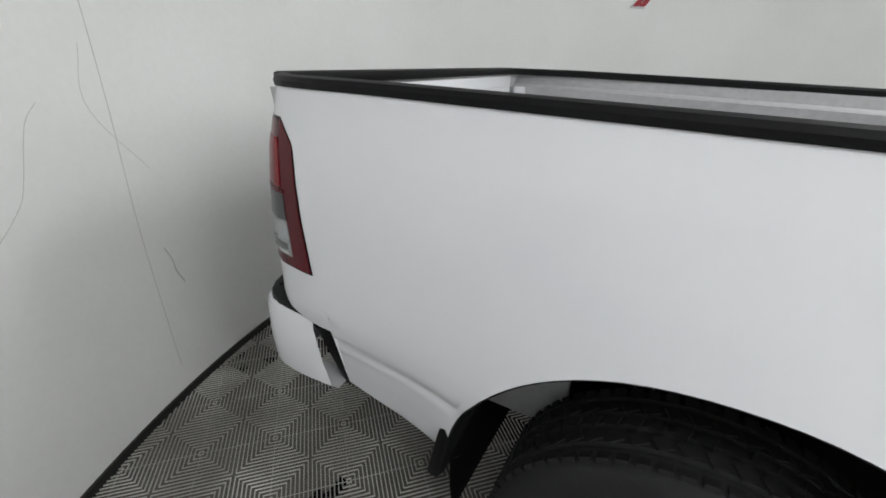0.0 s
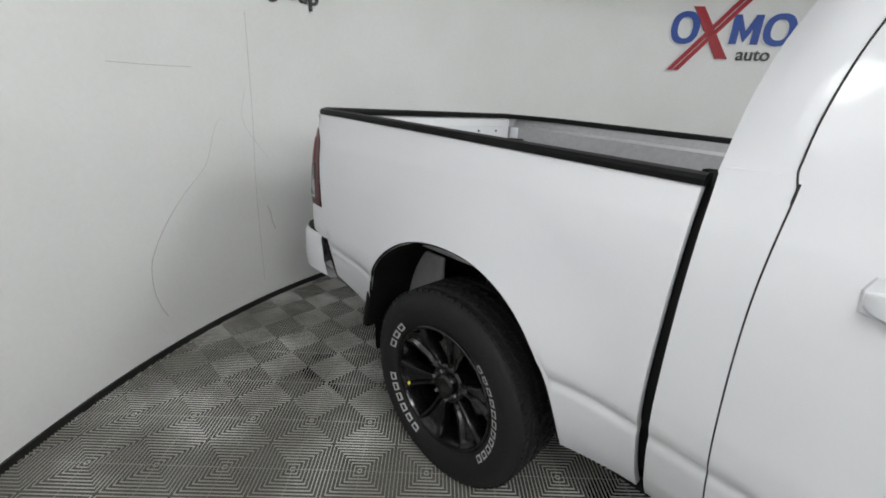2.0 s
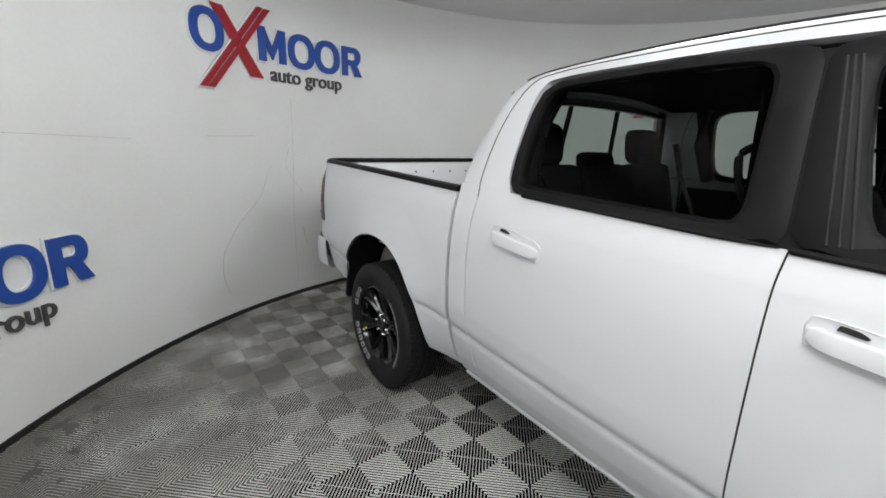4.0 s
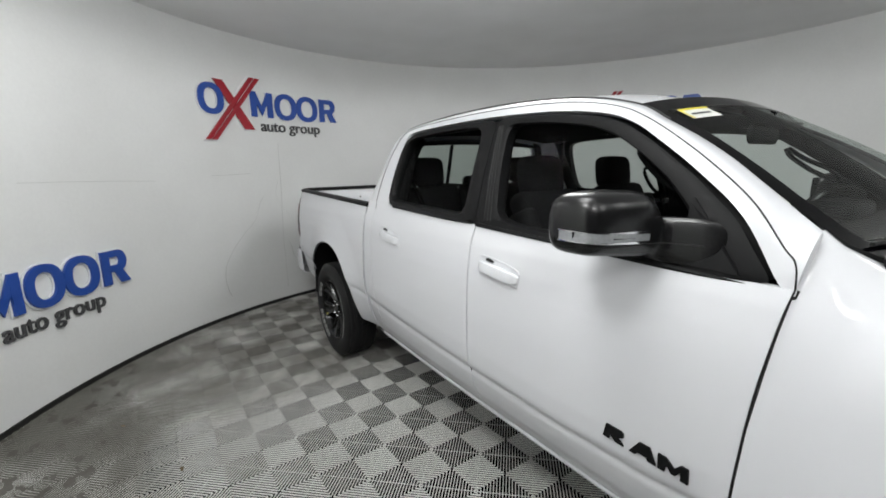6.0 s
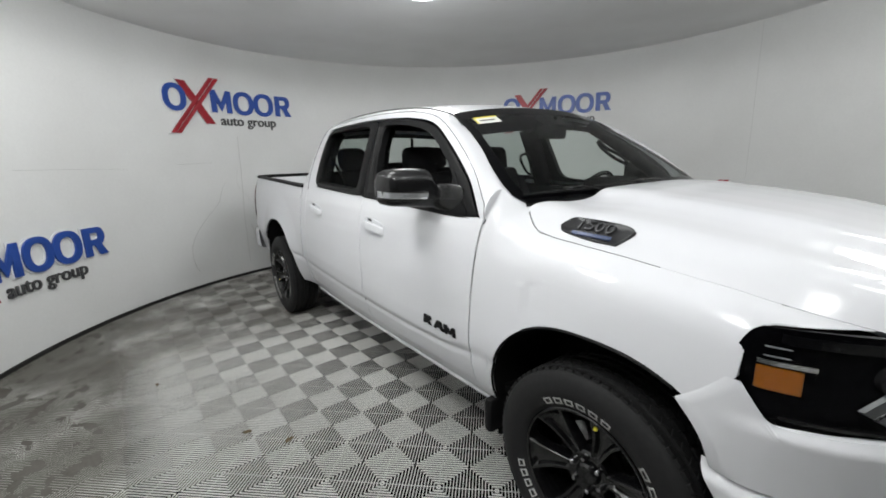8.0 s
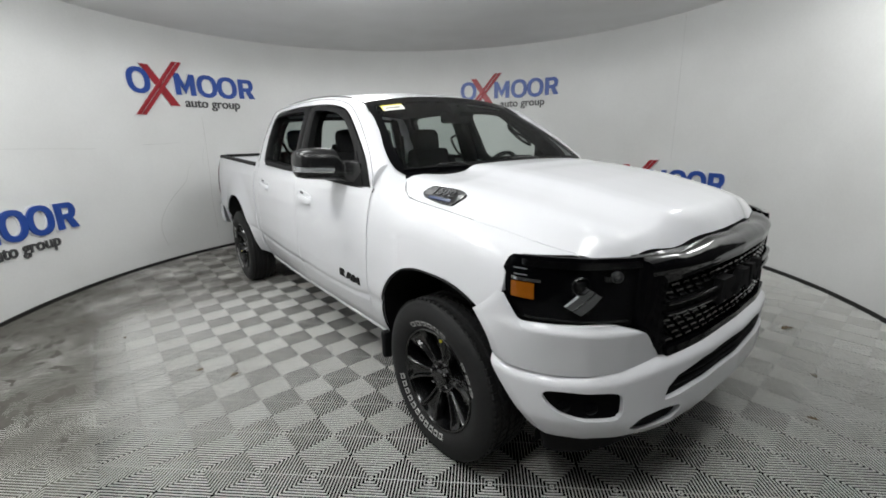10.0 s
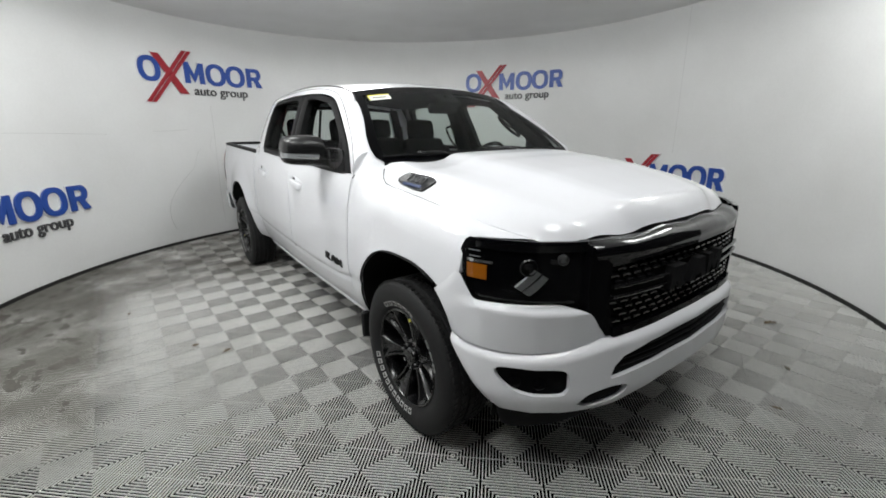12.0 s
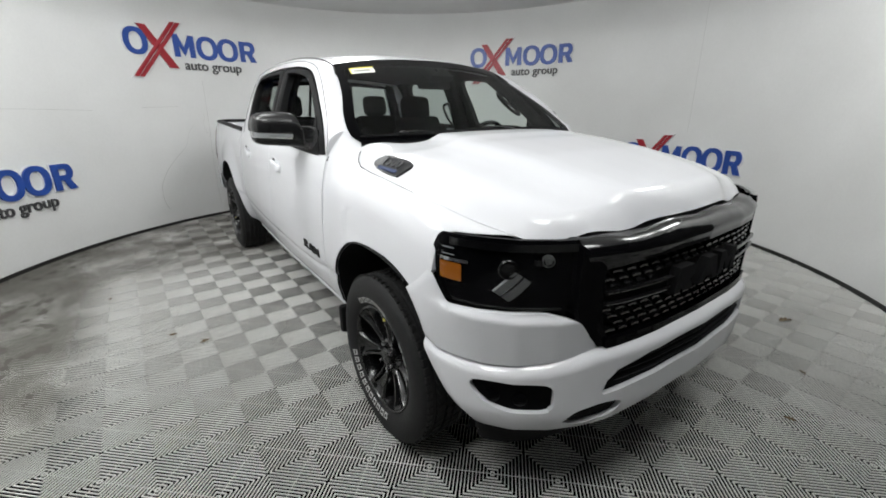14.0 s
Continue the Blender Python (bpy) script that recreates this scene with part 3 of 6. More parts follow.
for k in range(9):
    part("floor_rib", box_bm((1.80, 0.07, 0.016), (-2.03, -0.64 + 0.16 * k, 0.906), 0.006, 1), M_GREY, truck)
part("bulkhead", box_bm((0.04, 1.58, 0.46), (-1.145, 0, 1.12), 0.01), M_GREY, truck)
for sd in (-1, 1):
    rows = []
    for x in np.linspace(-1.125, TAIL - 2.86, 12):
        zt = RAIL(x) - 0.01
        rows.append([Vector((x, -w, z)) for w, z in ((0.855, zt), (0.85, zt - 0.05), (0.79, zt - 0.065), (0.785, zt - 0.30), (0.775, 0.90))])
    part("bed_inner_wall", grid_mesh(flip(rows, sd)), M_GREY, truck, "grey painted inner bed wall", )
    bm = box_bm((0.86, 0.24, 0.26), (XR, sd * 0.66, 1.02), 0.06, 4)
    part("wheel_box", bm, M_GREY, truck)
    for x in (-1.24, TAIL - 2.76):
        part("tie_down", tube([(x - .05, sd * 0.785, 1.25), (x - .045, sd * 0.755, 1.25), (x + .045, sd * 0.755, 1.25), (x + .05, sd * 0.785, 1.25)], 0.006, 8), M_BLACK, truck)
    for x in (-1.19, TAIL - 2.80):
        part("stake_pocket", box_bm((0.07, 0.012, 0.16), (x, sd * 0.784, RAIL(x) - 0.15), 0.01), M_WHITE, truck)

# rear bumper
plan_pts = catmull([(TAIL + x, y, 0) for x, y in ((-2.655, 0.950), (-2.78, 0.957), (-2.89, 0.945), (-2.96, 0.895), (-3.0, 0.78), (-3.02, 0.5), (-3.03, 0.0))], 30)
for sd in (-1, 1):
    sec = [(-0.10, 0.555), (-0.02, 0.555), (0.0, 0.575), (0.006, 0.66), (0.002, 0.765), (-0.006, 0.788), (-0.02, 0.795), (-0.09, 0.795)]
    rows = []
    for i, p in enumerate(plan_pts):
        d = (plan_pts[min(i + 1, 29)] - plan_pts[max(i - 1, 0)]).normalized()
        nrm = Vector((-d.y, d.x, 0)) * -1
        nrm = nrm if nrm.y > -1e-6 or nrm.x < 0 else -nrm
        nrm = Vector((d.y, -d.x, 0))
        if nrm.dot(Vector((p.x + 2.4, p.y, 0))) < 0:
            nrm = -nrm
        lean = max(0.0, 1 - i / 6) * 0.05
        rows.append([Vector((p.x + nrm.x * o - lean * (z - 0.55) / 0.2, -(p.y + nrm.y * o), z)) for o, z in sec])
    part("rear_bumper", grid_mesh(flip(rows, sd), lip=None), M_WHITE, truck, "white painted steel rear bumper")
    rows = []
    for i, p in enumerate(plan_pts[1:]):
        c = Vector((TAIL - 2.5, 0, 0))
        q = (c - p).normalized()
        rows.append([Vector((p.x + q.x * o, -(p.y + q.y * o), z)) for o, z in ((0.014, 0.790), (0.018, 0.806), (0.03, 0.81), (0.15, 0.81), (0.16, 0.77))])
    part("step_pad", grid_mesh(flip(rows, sd)), M_BLACK, truck, "black ribbed plastic step pad")
    for i in range(5, 27, 2):
        p = plan_pts[i]
        q = (Vector((TAIL - 2.5, 0, 0)) - p).normalized()
        a, b = p + q * 0.04, p + q * 0.14
        part("pad_rib", tube([(a.x, a.y * sd, 0.811), (b.x, b.y * sd, 0.811)], 0.005, 6), M_BLACK, truck)
    rows = [[flank(TAIL - 2.60 - 0.075 * k - (z - 0.565) * 0.27, z, -0.012 + 0.012 * (1 - abs(2 * k - 1))) for k in (0, 0.25, 0.5, 0.75, 1)] for z in np.linspace(0.565, 0.775, 8)]
    part("bumper_end_cap", grid_mesh(flip(rows, sd), lip=inward(0.04)), M_BLACK, truck, "black plastic bumper end cap")

# tail lamps wrap the corner
def lamp_edge(z):
    return TAIL - 2.678 - (z - 0.965) * 0.17 - max(0, z - 1.27) * 0.9


for sd in (-1, 1):
    def lamp_rows(z0, z1, u0, u1, out, nz=12, nu=12):
        rows = []
        for z in np.linspace(z0, z1, nz):
            xe = lamp_edge(z)
            row = []
            for u in np.linspace(u0, u1, nu):
                x = xe + (TAIL - 2.893 - xe) * min(1.0, u)
                p = flank(x, z, out)
                row.append(p)
            rows.append(row)
        return rows
    t_l = part("tail_lamp", grid_mesh(flip(lamp_rows(0.955, 1.325, 0, 1, 0.004, 22, 16), sd), lip=inward(0.05)), M_REDL, truck, "red tail lamp with a clear lower window")
    part("lamp_rim", grid_mesh(flip(lamp_rows(0.951, 1.332, -0.02, 1, 0.0022, 22), sd), lip=inward(0.05)), M_GLOSS, t_l, "thin black lamp rim")
    part("clear_window", grid_mesh(flip(lamp_rows(0.985, 1.075, 0.30, 0.985, 0.007), sd), lip=inward(0.006)), M_CLEARL, t_l, "clear reverse lamp window")
    part("clear_window", grid_mesh(flip(lamp_rows(1.082, 1.15, 0.30, 0.985, 0.007), sd), lip=inward(0.006)), M_SAIL, t_l, "smoked upper lamp window")
    part("red_reflector", grid_mesh(flip(lamp_rows(1.168, 1.285, 0.34, 0.99, 0.0065, 8), sd), lip=inward(0.004)), M_REDB, t_l, "bright red reflector")
    part("lamp_divider", grid_mesh(flip(lamp_rows(1.153, 1.161, 0.28, 0.99, 0.008, 3), sd), lip=inward(0.006)), M_REDL, t_l)
    part("lamp_divider", grid_mesh(flip(lamp_rows(1.074, 1.083, 0.30, 0.99, 0.008, 3), sd), lip=inward(0.006)), M_CLEARL, t_l)
    part("lamp_reflector", grid_mesh(flip(lamp_rows(1.003, 1.018, 0.36, 0.9, 0.0095, 3), sd), lip=inward(0.004)), M_SAIL, t_l)
    part("lamp_reflector", grid_mesh(flip(lamp_rows(0.99, 0.997, 0.34, 0.9, 0.0095, 3), sd), lip=inward(0.004)), M_CHROME, t_l)

# ---- front: hood, fenders, nose ----
ZC = table([(1.2, 1.395), (1.40, 1.378), (1.6, 1.362), (1.9, 1.335), (2.2, 1.295), (2.45, 1.24), (2.55, 1.213), (2.62, 1.192), (2.68, 1.168), (2.75, 1.14)], 0.06)
TOPY = [(0, 0), (0.18, -0.001), (0.36, -0.005), (0.44, -0.012), (0.52, -0.030), (0.60, -0.037), (0.72, -0.034), (0.78, -0.040), (0.82, -0.058), (0.85, -0.085), (0.88, -0.108), (0.915, -0.126),
        (0.945, -0.152), (0.97, -0.19), (0.985, -0.235), (0.992, -0.30), (0.998, -0.36)]
TOPF = table(TOPY, 0.02)


DOME_X = table([(1.3, 0.0), (1.5, 0.3), (1.6, 0.65), (1.72, 0.97), (1.9, 1.0), (2.3, 1.0), (2.8, 1.0)], 0.02)
DOME_Y = table([(0, 1.0), (0.44, 1.0), (0.52, 0.85), (0.60, 0.70), (0.72, 0.42), (0.78, 0.24), (0.82, 0.10), (0.86, 0.0), (1.0, 0.0)], 0.02)


def top_z(x, yr):
    return ZC(x) + TOPF(yr)


def ease(t):
    t = min(1.0, max(0.0, t))
    return t * t * (3 - 2 * t)


def section(x, yr):
    """A point of the nose's upper skin, by length and by width on the full-width section."""
    k = (1.0 - PLAN(x)) / 1.0
    rise = 0.0
    # the rear corners stand higher, the middle is a raised bulge, the front edge lifts over the lamps
    k1 = ease((1.62 - x) / 0.2)
    rise = 0.055 * k1 * float(np.interp(yr, [0.42, 0.55, 0.70, 0.82, 0.90, 0.97], [0.1, 0.3, 0.5, 0.6, 0.5, 0]))
    rise += 0.026 * ease((1.85 - x) / 0.4) * ease((0.47 - yr) / 0.08)
    rise += 0.004 * ease((x - 2.15) / 0.3) * float(np.interp(yr, [0.62, 0.80, 0.93, 1.0], [0, 1, 1, 0]))
    # the broad dome along the hood's middle, rounded off at the nose
    rise += 0.055 * DOME_X(x) * DOME_Y(yr) * (1 - (1 - min(1.0, max(0.0, (hood_end(yr) - x) / 0.09))) ** 2)
    return Vector((x, -yr * k, top_z(x, yr) + rise))


# hood
def hood_end(yr):
    return float(np.interp(yr, [0, 0.2, 0.4, 0.6, 0.8, 0.87], [2.672, 2.668, 2.655, 2.635, 2.60, 2.55]))


def hood_start(yr):
    return float(np.interp(yr, [0, 0.4, 0.7, 0.82, 0.87], [1.508, 1.497, 1.445, 1.420, 1.47]))


yrs = list(np.linspace(-0.8745, 0.8745, 81))
rows = []
for k in range(61):
    v = k / 60
    row = []
    for yr in yrs:
        a = abs(yr)
        x = hood_start(a) + (hood_end(a) - hood_start(a)) * v
        p = section(x, a)
        roll = max(0.0, (v - 0.93) / 0.07)
        p.z -= 0.018 * roll ** 2
        p.y = math.copysign(p.y, yr) if yr else 0.0
        row.append(p)
    rows.append(row)
part("hood", grid_mesh(rows, lip=lambda p: Vector((-0.04, 0, -0.006)) if p.x > 2.3 else Vector((0, 0, -0.03))), M_WHITE, truck)

# fenders with the arch cut
def fender_bottom(x):
    if x < XF - 0.492:
        return 0.435
    if x < 2.15:
        return max(arch_z(x, XF), 0.435)
    return float(np.interp(x, [2.15, 2.158, 2.255, 2.260, 2.266, 2.276, 2.30, 2.45, 2.6], [arch_z(2.15, XF), 0.893, 0.988, 1.05, 1.09, 1.118, 1.130, 1.135, 1.138]))


CORNER_X = [1.287, 1.290, 1.2935, 1.297, 1.3015, 1.34, 1.381, 1.4, 1.415, 1.445, 1.49, 1.53, 1.57]
CORNER_Y = [0.930, 0.915, 0.898, 0.880, 0.857, 0.860, 0.832, 0.812, 0.797, 0.838, 0.872, 0.878, 0.878]
CORNER_Z = [1.399, 1.409, 1.418, 1.425, 1.431, 1.397, 1.370, 1.358, 1.350, 1.334, 1.300, 1.270, 1.25]
xs = [1.245, 1.25, 1.256, 1.262, 1.27, 1.285, 1.30, 1.32, 1.338, XF - 0.4905]  # behind the arch
xs += [XF - (0.49 if a < math.pi / 2 else 0.525) * math.cos(a) for a in np.linspace(0.0, 2.24, 48)]
xs = [x for x in xs if x < 2.148] + [2.15, 2.158, 2.17, 2.19, 2.21, 2.24, 2.255, 2.260, 2.266, 2.276, 2.30, 2.35, 2.38, 2.41, 2.44, 2.465]
rows = []
for x in xs:
    zb = fender_bottom(x)
    line = [section(x, yr) for yr in np.linspace(0.878, 0.998, 24)]
    line = [p for p in line if p.z > zb + 0.001]
    zlast = line[-1].z if line else zb
    if zlast > zb + 0.001:
        w0 = -line[-1].y - half(x, zlast)
        for k in range(1, 25):
            z = zlast + (zb - zlast) * k / 24
            fade = max(0.0, 1 - (zlast - z) / 0.25)
            line.append(flank(x, z, w0 * fade))
    shear = max(0.0, 1 - (x - 1.245) / 0.1)
    if x < 1.56:
        # the corner by the windscreen: from its foot or the hood's edge over the shoulder to the flank
        xt = x + shear * 0.042
        top = Vector((x, -float(np.interp(xt, CORNER_X, CORNER_Y)), float(np.interp(xt, CORNER_X, CORNER_Z))))
        edge = section(1.56, 0.878)
        if xt > 1.53:
            top = top.lerp(Vector((x, edge.y, edge.z)), (xt - 1.53) / 0.03)
        foot = flank(x, 1.10)
        flat = ease((xt - 1.284) / 0.025)
        steep = ease((xt - 1.41) / 0.07)
        c1 = top + Vector((0, -0.004, -0.06)).lerp(Vector((0, -0.072 + 0.026 * steep, -0.012 - 0.036 * steep)), flat)
        c2 = flank(x, min(1.25 + 0.09 * (1 - ease((xt - 1.30) / 0.14)), top.z - 0.05), 0.009)
        line = []
        for t in np.linspace(0, 1, 18):
            q = 1 - t
            over = top * q ** 3 + c1 * 3 * q * q * t + c2 * 3 * q * t * t + foot * t ** 3
            line.append(flank(x, top.z + (1.10 - top.z) * t).lerp(over, flat + (1 - flat) * (1 - t) ** 3))
        line += [flank(x, 1.10 + (zb - 1.10) * k / 22) for k in range(1, 23)]
        # below the pillar's foot the skin runs forward as it falls
        lean = 0.012 * ease((x - 1.245) / 0.03) * (1 - ease((x - 1.30) / 0.22))
        for p in line:
            d = min(1.0, (top.z - p.z) / 0.33)
            p.x += lean * 6.75 * d * (1 - d) ** 2
    rows.append(spread(line, 44) if len(line) > 1 else [section(x, 0.878)] * 44)
# the rear edge follows the door's slanted edge
for x, row in zip(xs, rows):
    f = max(0.0, 1 - (x - 1.245) / 0.1)
    for p in row:
        p.x += f * (float(np.interp(p.z, [0.435, 0.95, 1.2, 1.31, 1.40], [1.217, 1.252, 1.282, 1.297, 1.287])) - 1.245)
# ease the corner's skin, its edges held
near = sum(1 for x in xs if x < 1.66)
for _ in range(36):
    old = [[p.copy() for p in r] for r in rows[:near + 1]]
    for i in range(1, near):
        for j in range(1, 24):
            rows[i][j] = old[i][j] * 0.5 + (old[i - 1][j] + old[i + 1][j] + old[i][j - 1] + old[i][j + 1]) * 0.125
for sd in (-1, 1):
    part("front_fender", grid_mesh(flip(rows, sd), lip=inward(0.03)), M_WHITE, truck)

# nose plan: where the face stands at a given half width
NOSE = table([(0, 2.735), (0.3, 2.725), (0.42, 2.71), (0.5, 2.697), (0.60, 2.67), (0.71, 2.625), (0.82, 2.55), (0.89, 2.46), (0.935, 2.37), (0.965, 2.27), (0.985, 2.12), (0.99, 2.05)], 0.02)


def nose_line(n=200):
    pts = [(NOSE(y), y) for y in list(np.linspace(0, 0.9, 120)) + list(np.linspace(0.9, 0.99, 80))[1:]]
    return pts


NL = nose_line()
acc = [0.0]
for a, b in zip(NL, NL[1:]):
    acc.append(acc[-1] + math.dist(a, b))
NLEN = acc[-1]


def nose(s, z, out=0.0):
    """A point on the nose's face, s metres round from the middle (negative on the passenger's side)."""
    a = min(abs(s), NLEN - 1e-4)
    x = float(np.interp(a, acc, [p[0] for p in NL]))
    y = float(np.interp(a, acc, [p[1] for p in NL]))
    e = 0.01
    x2, y2 = float(np.interp(a + e, acc, [p[0] for p in NL])), float(np.interp(a + e, acc, [p[1] for p in NL]))
    x1, y1 = float(np.interp(max(0, a - e), acc, [p[0] for p in NL])), float(np.interp(max(0, a - e), acc, [p[1] for p in NL]))
    if a < e:
        x1, y1 = x2, -y2
    d = Vector((x2 - x1, y2 - y1, 0)).normalized()
    nrm = Vector((d.y, -d.x, 0))
    p = Vector((x, y, z)) + nrm * out
    return Vector((p.x, math.copysign(p.y, s) if s else 0.0, z))


def s_of(y):
    return float(np.interp(abs(y), [p[1] for p in NL], acc))


def back_lip(d):
    return lambda p: Vector((-d, 0, 0))


def nose_patch(name, bottom, right, top, left, nu, nv, mat, out=lambda s, z: 0.0, label="", lip=0.03, parent=None, sides=(-1, 1)):
    """Border lines of (half width, z)."""
    made = []
    for sd in sides:
        L = [catmull([(s_of(y), 0, z) for y, z in c], k) for c, k in ((bottom, nu), (right, nv), (top, nu), (left, nv))]
        rows = [[nose(sd * max(p.x, 1e-4), p.z, out(p.x, p.z)) for p in r] for r in coons(*L)]
        made.append(part(name, grid_mesh(rows, lip=back_lip(lip)), mat, parent or truck, label))
    return made


# headlamps: dark housing, inner parts, clear lens
for sd in (-1, 1):
    HL = dict(bottom=[(0.676, 0.884), (0.756, 0.902), (0.889, 0.896), (0.943, 0.895)], right=[(0.943, 0.895), (0.954, 0.93), (0.960, 0.994), (0.9635, 1.054), (0.958, 1.117), (0.951, 1.138)],
              top=[(0.652, 1.138), (0.774, 1.140), (0.895, 1.142), (0.951, 1.138)], left=[(0.676, 0.884), (0.665, 1.0), (0.652, 1.138)])
    hl = nose_patch("headlamp", **HL, nu=24, nv=12, mat=M_GLOSS, out=lambda s, z: -0.018, label="black headlamp with an amber corner marker", lip=0.02, sides=(sd,))[0]
    def hl_box(nm, y0, y1, z0, z1, mat, out, depth=0.02, lab=""):
        L = [spread([(s_of(y), 0, z) for y, z in c], k) for c, k in (([(y0, z0), (y1, z0)], 5), ([(y1, z0), (y1, z1)], 4), ([(y0, z1), (y1, z1)], 5), ([(y0, z0), (y0, z1)], 4))]
        rows = [[nose(sd * p.x, p.z, out) for p in r] for r in coons(*L)]
        return part(nm, grid_mesh(rows, lip=back_lip(depth)), mat, hl, lab)
    hl_box("amber_marker", 0.9285, 0.9525, 0.978, 1.038, M_AMBER, -0.006, lab="amber corner marker lens")
    for z in (1.066, 1.090):
        hl_box("light_pipe", 0.9385 + 0.004 * (z > 1.1), 0.9525, z, z + 0.0028, M_CLEARL, -0.006, 0.008)
    hl_box("lamp_bezel", 0.66, 0.940, 1.104, 1.130, M_SHELL, -0.003)
    hl_box("light_bar", 0.918, 0.9525, 1.044, 1.056, M_CHROME, -0.007, lab="bright light guide over the amber marker")
    hl_box("lamp_floor", 0.70, 0.935, 0.905, 0.913, M_SATIN, -0.004)
    for k, (mat, o) in enumerate(((M_SILVER, -0.006), (M_SATIN, -0.004), (M_SILVER, -0.006))):
        u0, u1 = ((0.0, 0.42), (0.42, 0.5), (0.5, 1.0))[k]
        c = [(0.87, 0.963), (0.838, 0.933), (0.787, 1.004), (0.826, 1.036)]
        def at(u, v):
            ya = c[0][0] + (c[3][0] - c[0][0]) * v, c[0][1] + (c[3][1] - c[0][1]) * v
            yb = c[1][0] + (c[2][0] - c[1][0]) * v, c[1][1] + (c[2][1] - c[1][1]) * v
            return nose(sd * s_of(ya[0] + (yb[0] - ya[0]) * u), ya[1] + (yb[1] - ya[1]) * u, o)
        part("reflector", grid_mesh([[at(u, v) for u in np.linspace(u0, u1, 4)] for v in np.linspace(0, 1, 5)], lip=back_lip(0.012)), mat, hl, "silver slanted reflector plate" if mat is M_SILVER else "")
    hl_box("light_pipe", 0.73, 0.775, 1.058, 1.078, M_SATIN, -0.006)
    for y, z, r in ((0.845, 1.045, 0.034), (0.745, 1.075, 0.02)):
        c = nose(sd * s_of(y), z, -0.02)
        pr = part("projector", lathe([(0.0, r), (0.018, r), (0.022, r * 0.86), (0.008, r * 0.80), (0.018, r * 0.5), (0.021, 0.001)], 28), M_SATIN if r > .03 else M_SILVER, hl)
        pr.matrix_basis = Matrix.Translation(c) @ pose(0, 0, 0, 0, 0, -90 - sd * -48 * 0.8)
    ln = nose_patch("lens", **HL, nu=24, nv=12, mat=M_LENS, out=lambda s, z: 0.002, lip=0.001, sides=(sd,), parent=hl)[0]
    ln.visible_shadow = False

# upper fascia under the headlamps, flush with the fender at its rear end
def flush(s, z):
    a = min(abs(s), NLEN - 1e-4)
    x = float(np.interp(a, acc, [p[0] for p in NL]))
    y = float(np.interp(a, acc, [p[1] for p in NL]))
    return max(0.0, half(x, z) - 0.003 - y) * ease((a - s_of(0.955)) / 0.10)


def fascia_out(z):
    """A rounded lip along the top, below it a face that leans in towards the bottom."""
    t = (0.893 - z) / 0.19
    return 0.003 + 0.019 * ease(t / 0.16) - 0.024 * max(0.0, t - 0.1)


FB = [(0.9655, 0.706), (0.958, 0.692), (0.938, 0.689), (0.872, 0.69), (0.75, 0.705), (0.66, 0.722), (0.56, 0.755)][::-1]
FT = [(0.682, 0.878), (0.756, 0.896), (0.889, 0.890), (0.938, 0.889), (0.950, 0.905), (0.956, 0.930), (0.9625, 0.984), (0.9645, 0.980), (0.972, 0.933), (0.9795, 0.886)]
nose_patch("upper_fascia", [(y, z) for y, z in FB], [(0.9655, 0.706), (0.971, 0.80), (0.9795, 0.886)], FT,
           [(0.56, 0.755), (0.60, 0.80), (0.642, 0.86), (0.682, 0.878)], 70, 18, M_WHITE,
           out=lambda s, z: fascia_out(z) * ease((s_of(0.975) - s) / 0.22) + 0.0005 + flush(s, z), label="white painted bumper upper fascia")

# lower bumper, solid with cut openings
BT = [(0, 0.765), (0.3, 0.764), (0.5, 0.760), (0.575, 0.752), (0.66, 0.728), (0.75, 0.708), (0.872, 0.692), (0.938, 0.69), (0.959, 0.692), (0.967, 0.706)]
bump_top = table([(s_of(y), z) for y, z in BT], 0.02)


def bump_out(s, z):
    t = (z - 0.40) / 0.36
    return float(np.interp(abs(s), [0, 0.5, 0.72, 0.9, 1.1], [0.058, 0.047, 0.028, 0.020, 0.012])) - 0.05 * max(0, (0.52 - z) / 0.12) ** 2 - 0.046 * max(0.0, (z - bump_top(abs(s)) + 0.045) / 0.045) ** 2


BB = [(0, 0.508), (0.25, 0.495), (0.415, 0.468), (0.55, 0.433), (0.70, 0.42), (0.80, 0.42), (0.88, 0.412), (0.945, 0.40), (0.967, 0.40)]
s_max = s_of(0.967)
ss = np.linspace(-s_max, s_max, 141)
bt = bump_top
bb = table([(s_of(y), z) for y, z in BB], 0.02)
outer, inner = [], []
for k in range(29):
    v = k / 28
    tuck = 0.22 * (1 - v) ** 1.2  # the lower corner runs forward
    outer.append([nose(s - math.copysign(tuck * max(0.0, (abs(s) - s_max + 0.30) / 0.30) ** 2, s) if abs(s) > 1e-6 else 1e-5, bb(abs(s)) + (bt(abs(s)) - bb(abs(s))) * v, bump_out(s, bb(abs(s)) + (bt(abs(s)) - bb(abs(s))) * v)) for s in ss])
bm = grid_mesh(outer)
back = [[p + Vector((-0.05, 0, 0)) for p in r] for r in outer]
vb = [[bm.verts.new(p) for p in r] for r in back]
bm.verts.ensure_lookup_table()
nv_, nu_ = len(outer), len(ss)
vf = [[bm.verts[j * nu_ + i] for i in range(nu_)] for j in range(nv_)]
for j in range(nv_ - 1):
    for i in range(nu_ - 1):
        bm.faces.new((vb[j][i], vb[j + 1][i], vb[j + 1][i + 1], vb[j][i + 1]))
for j in range(nv_ - 1):
    for i in (0, nu_ - 1):
        bm.faces.new((vf[j][i], vf[j + 1][i], vb[j + 1][i], vb[j][i]))
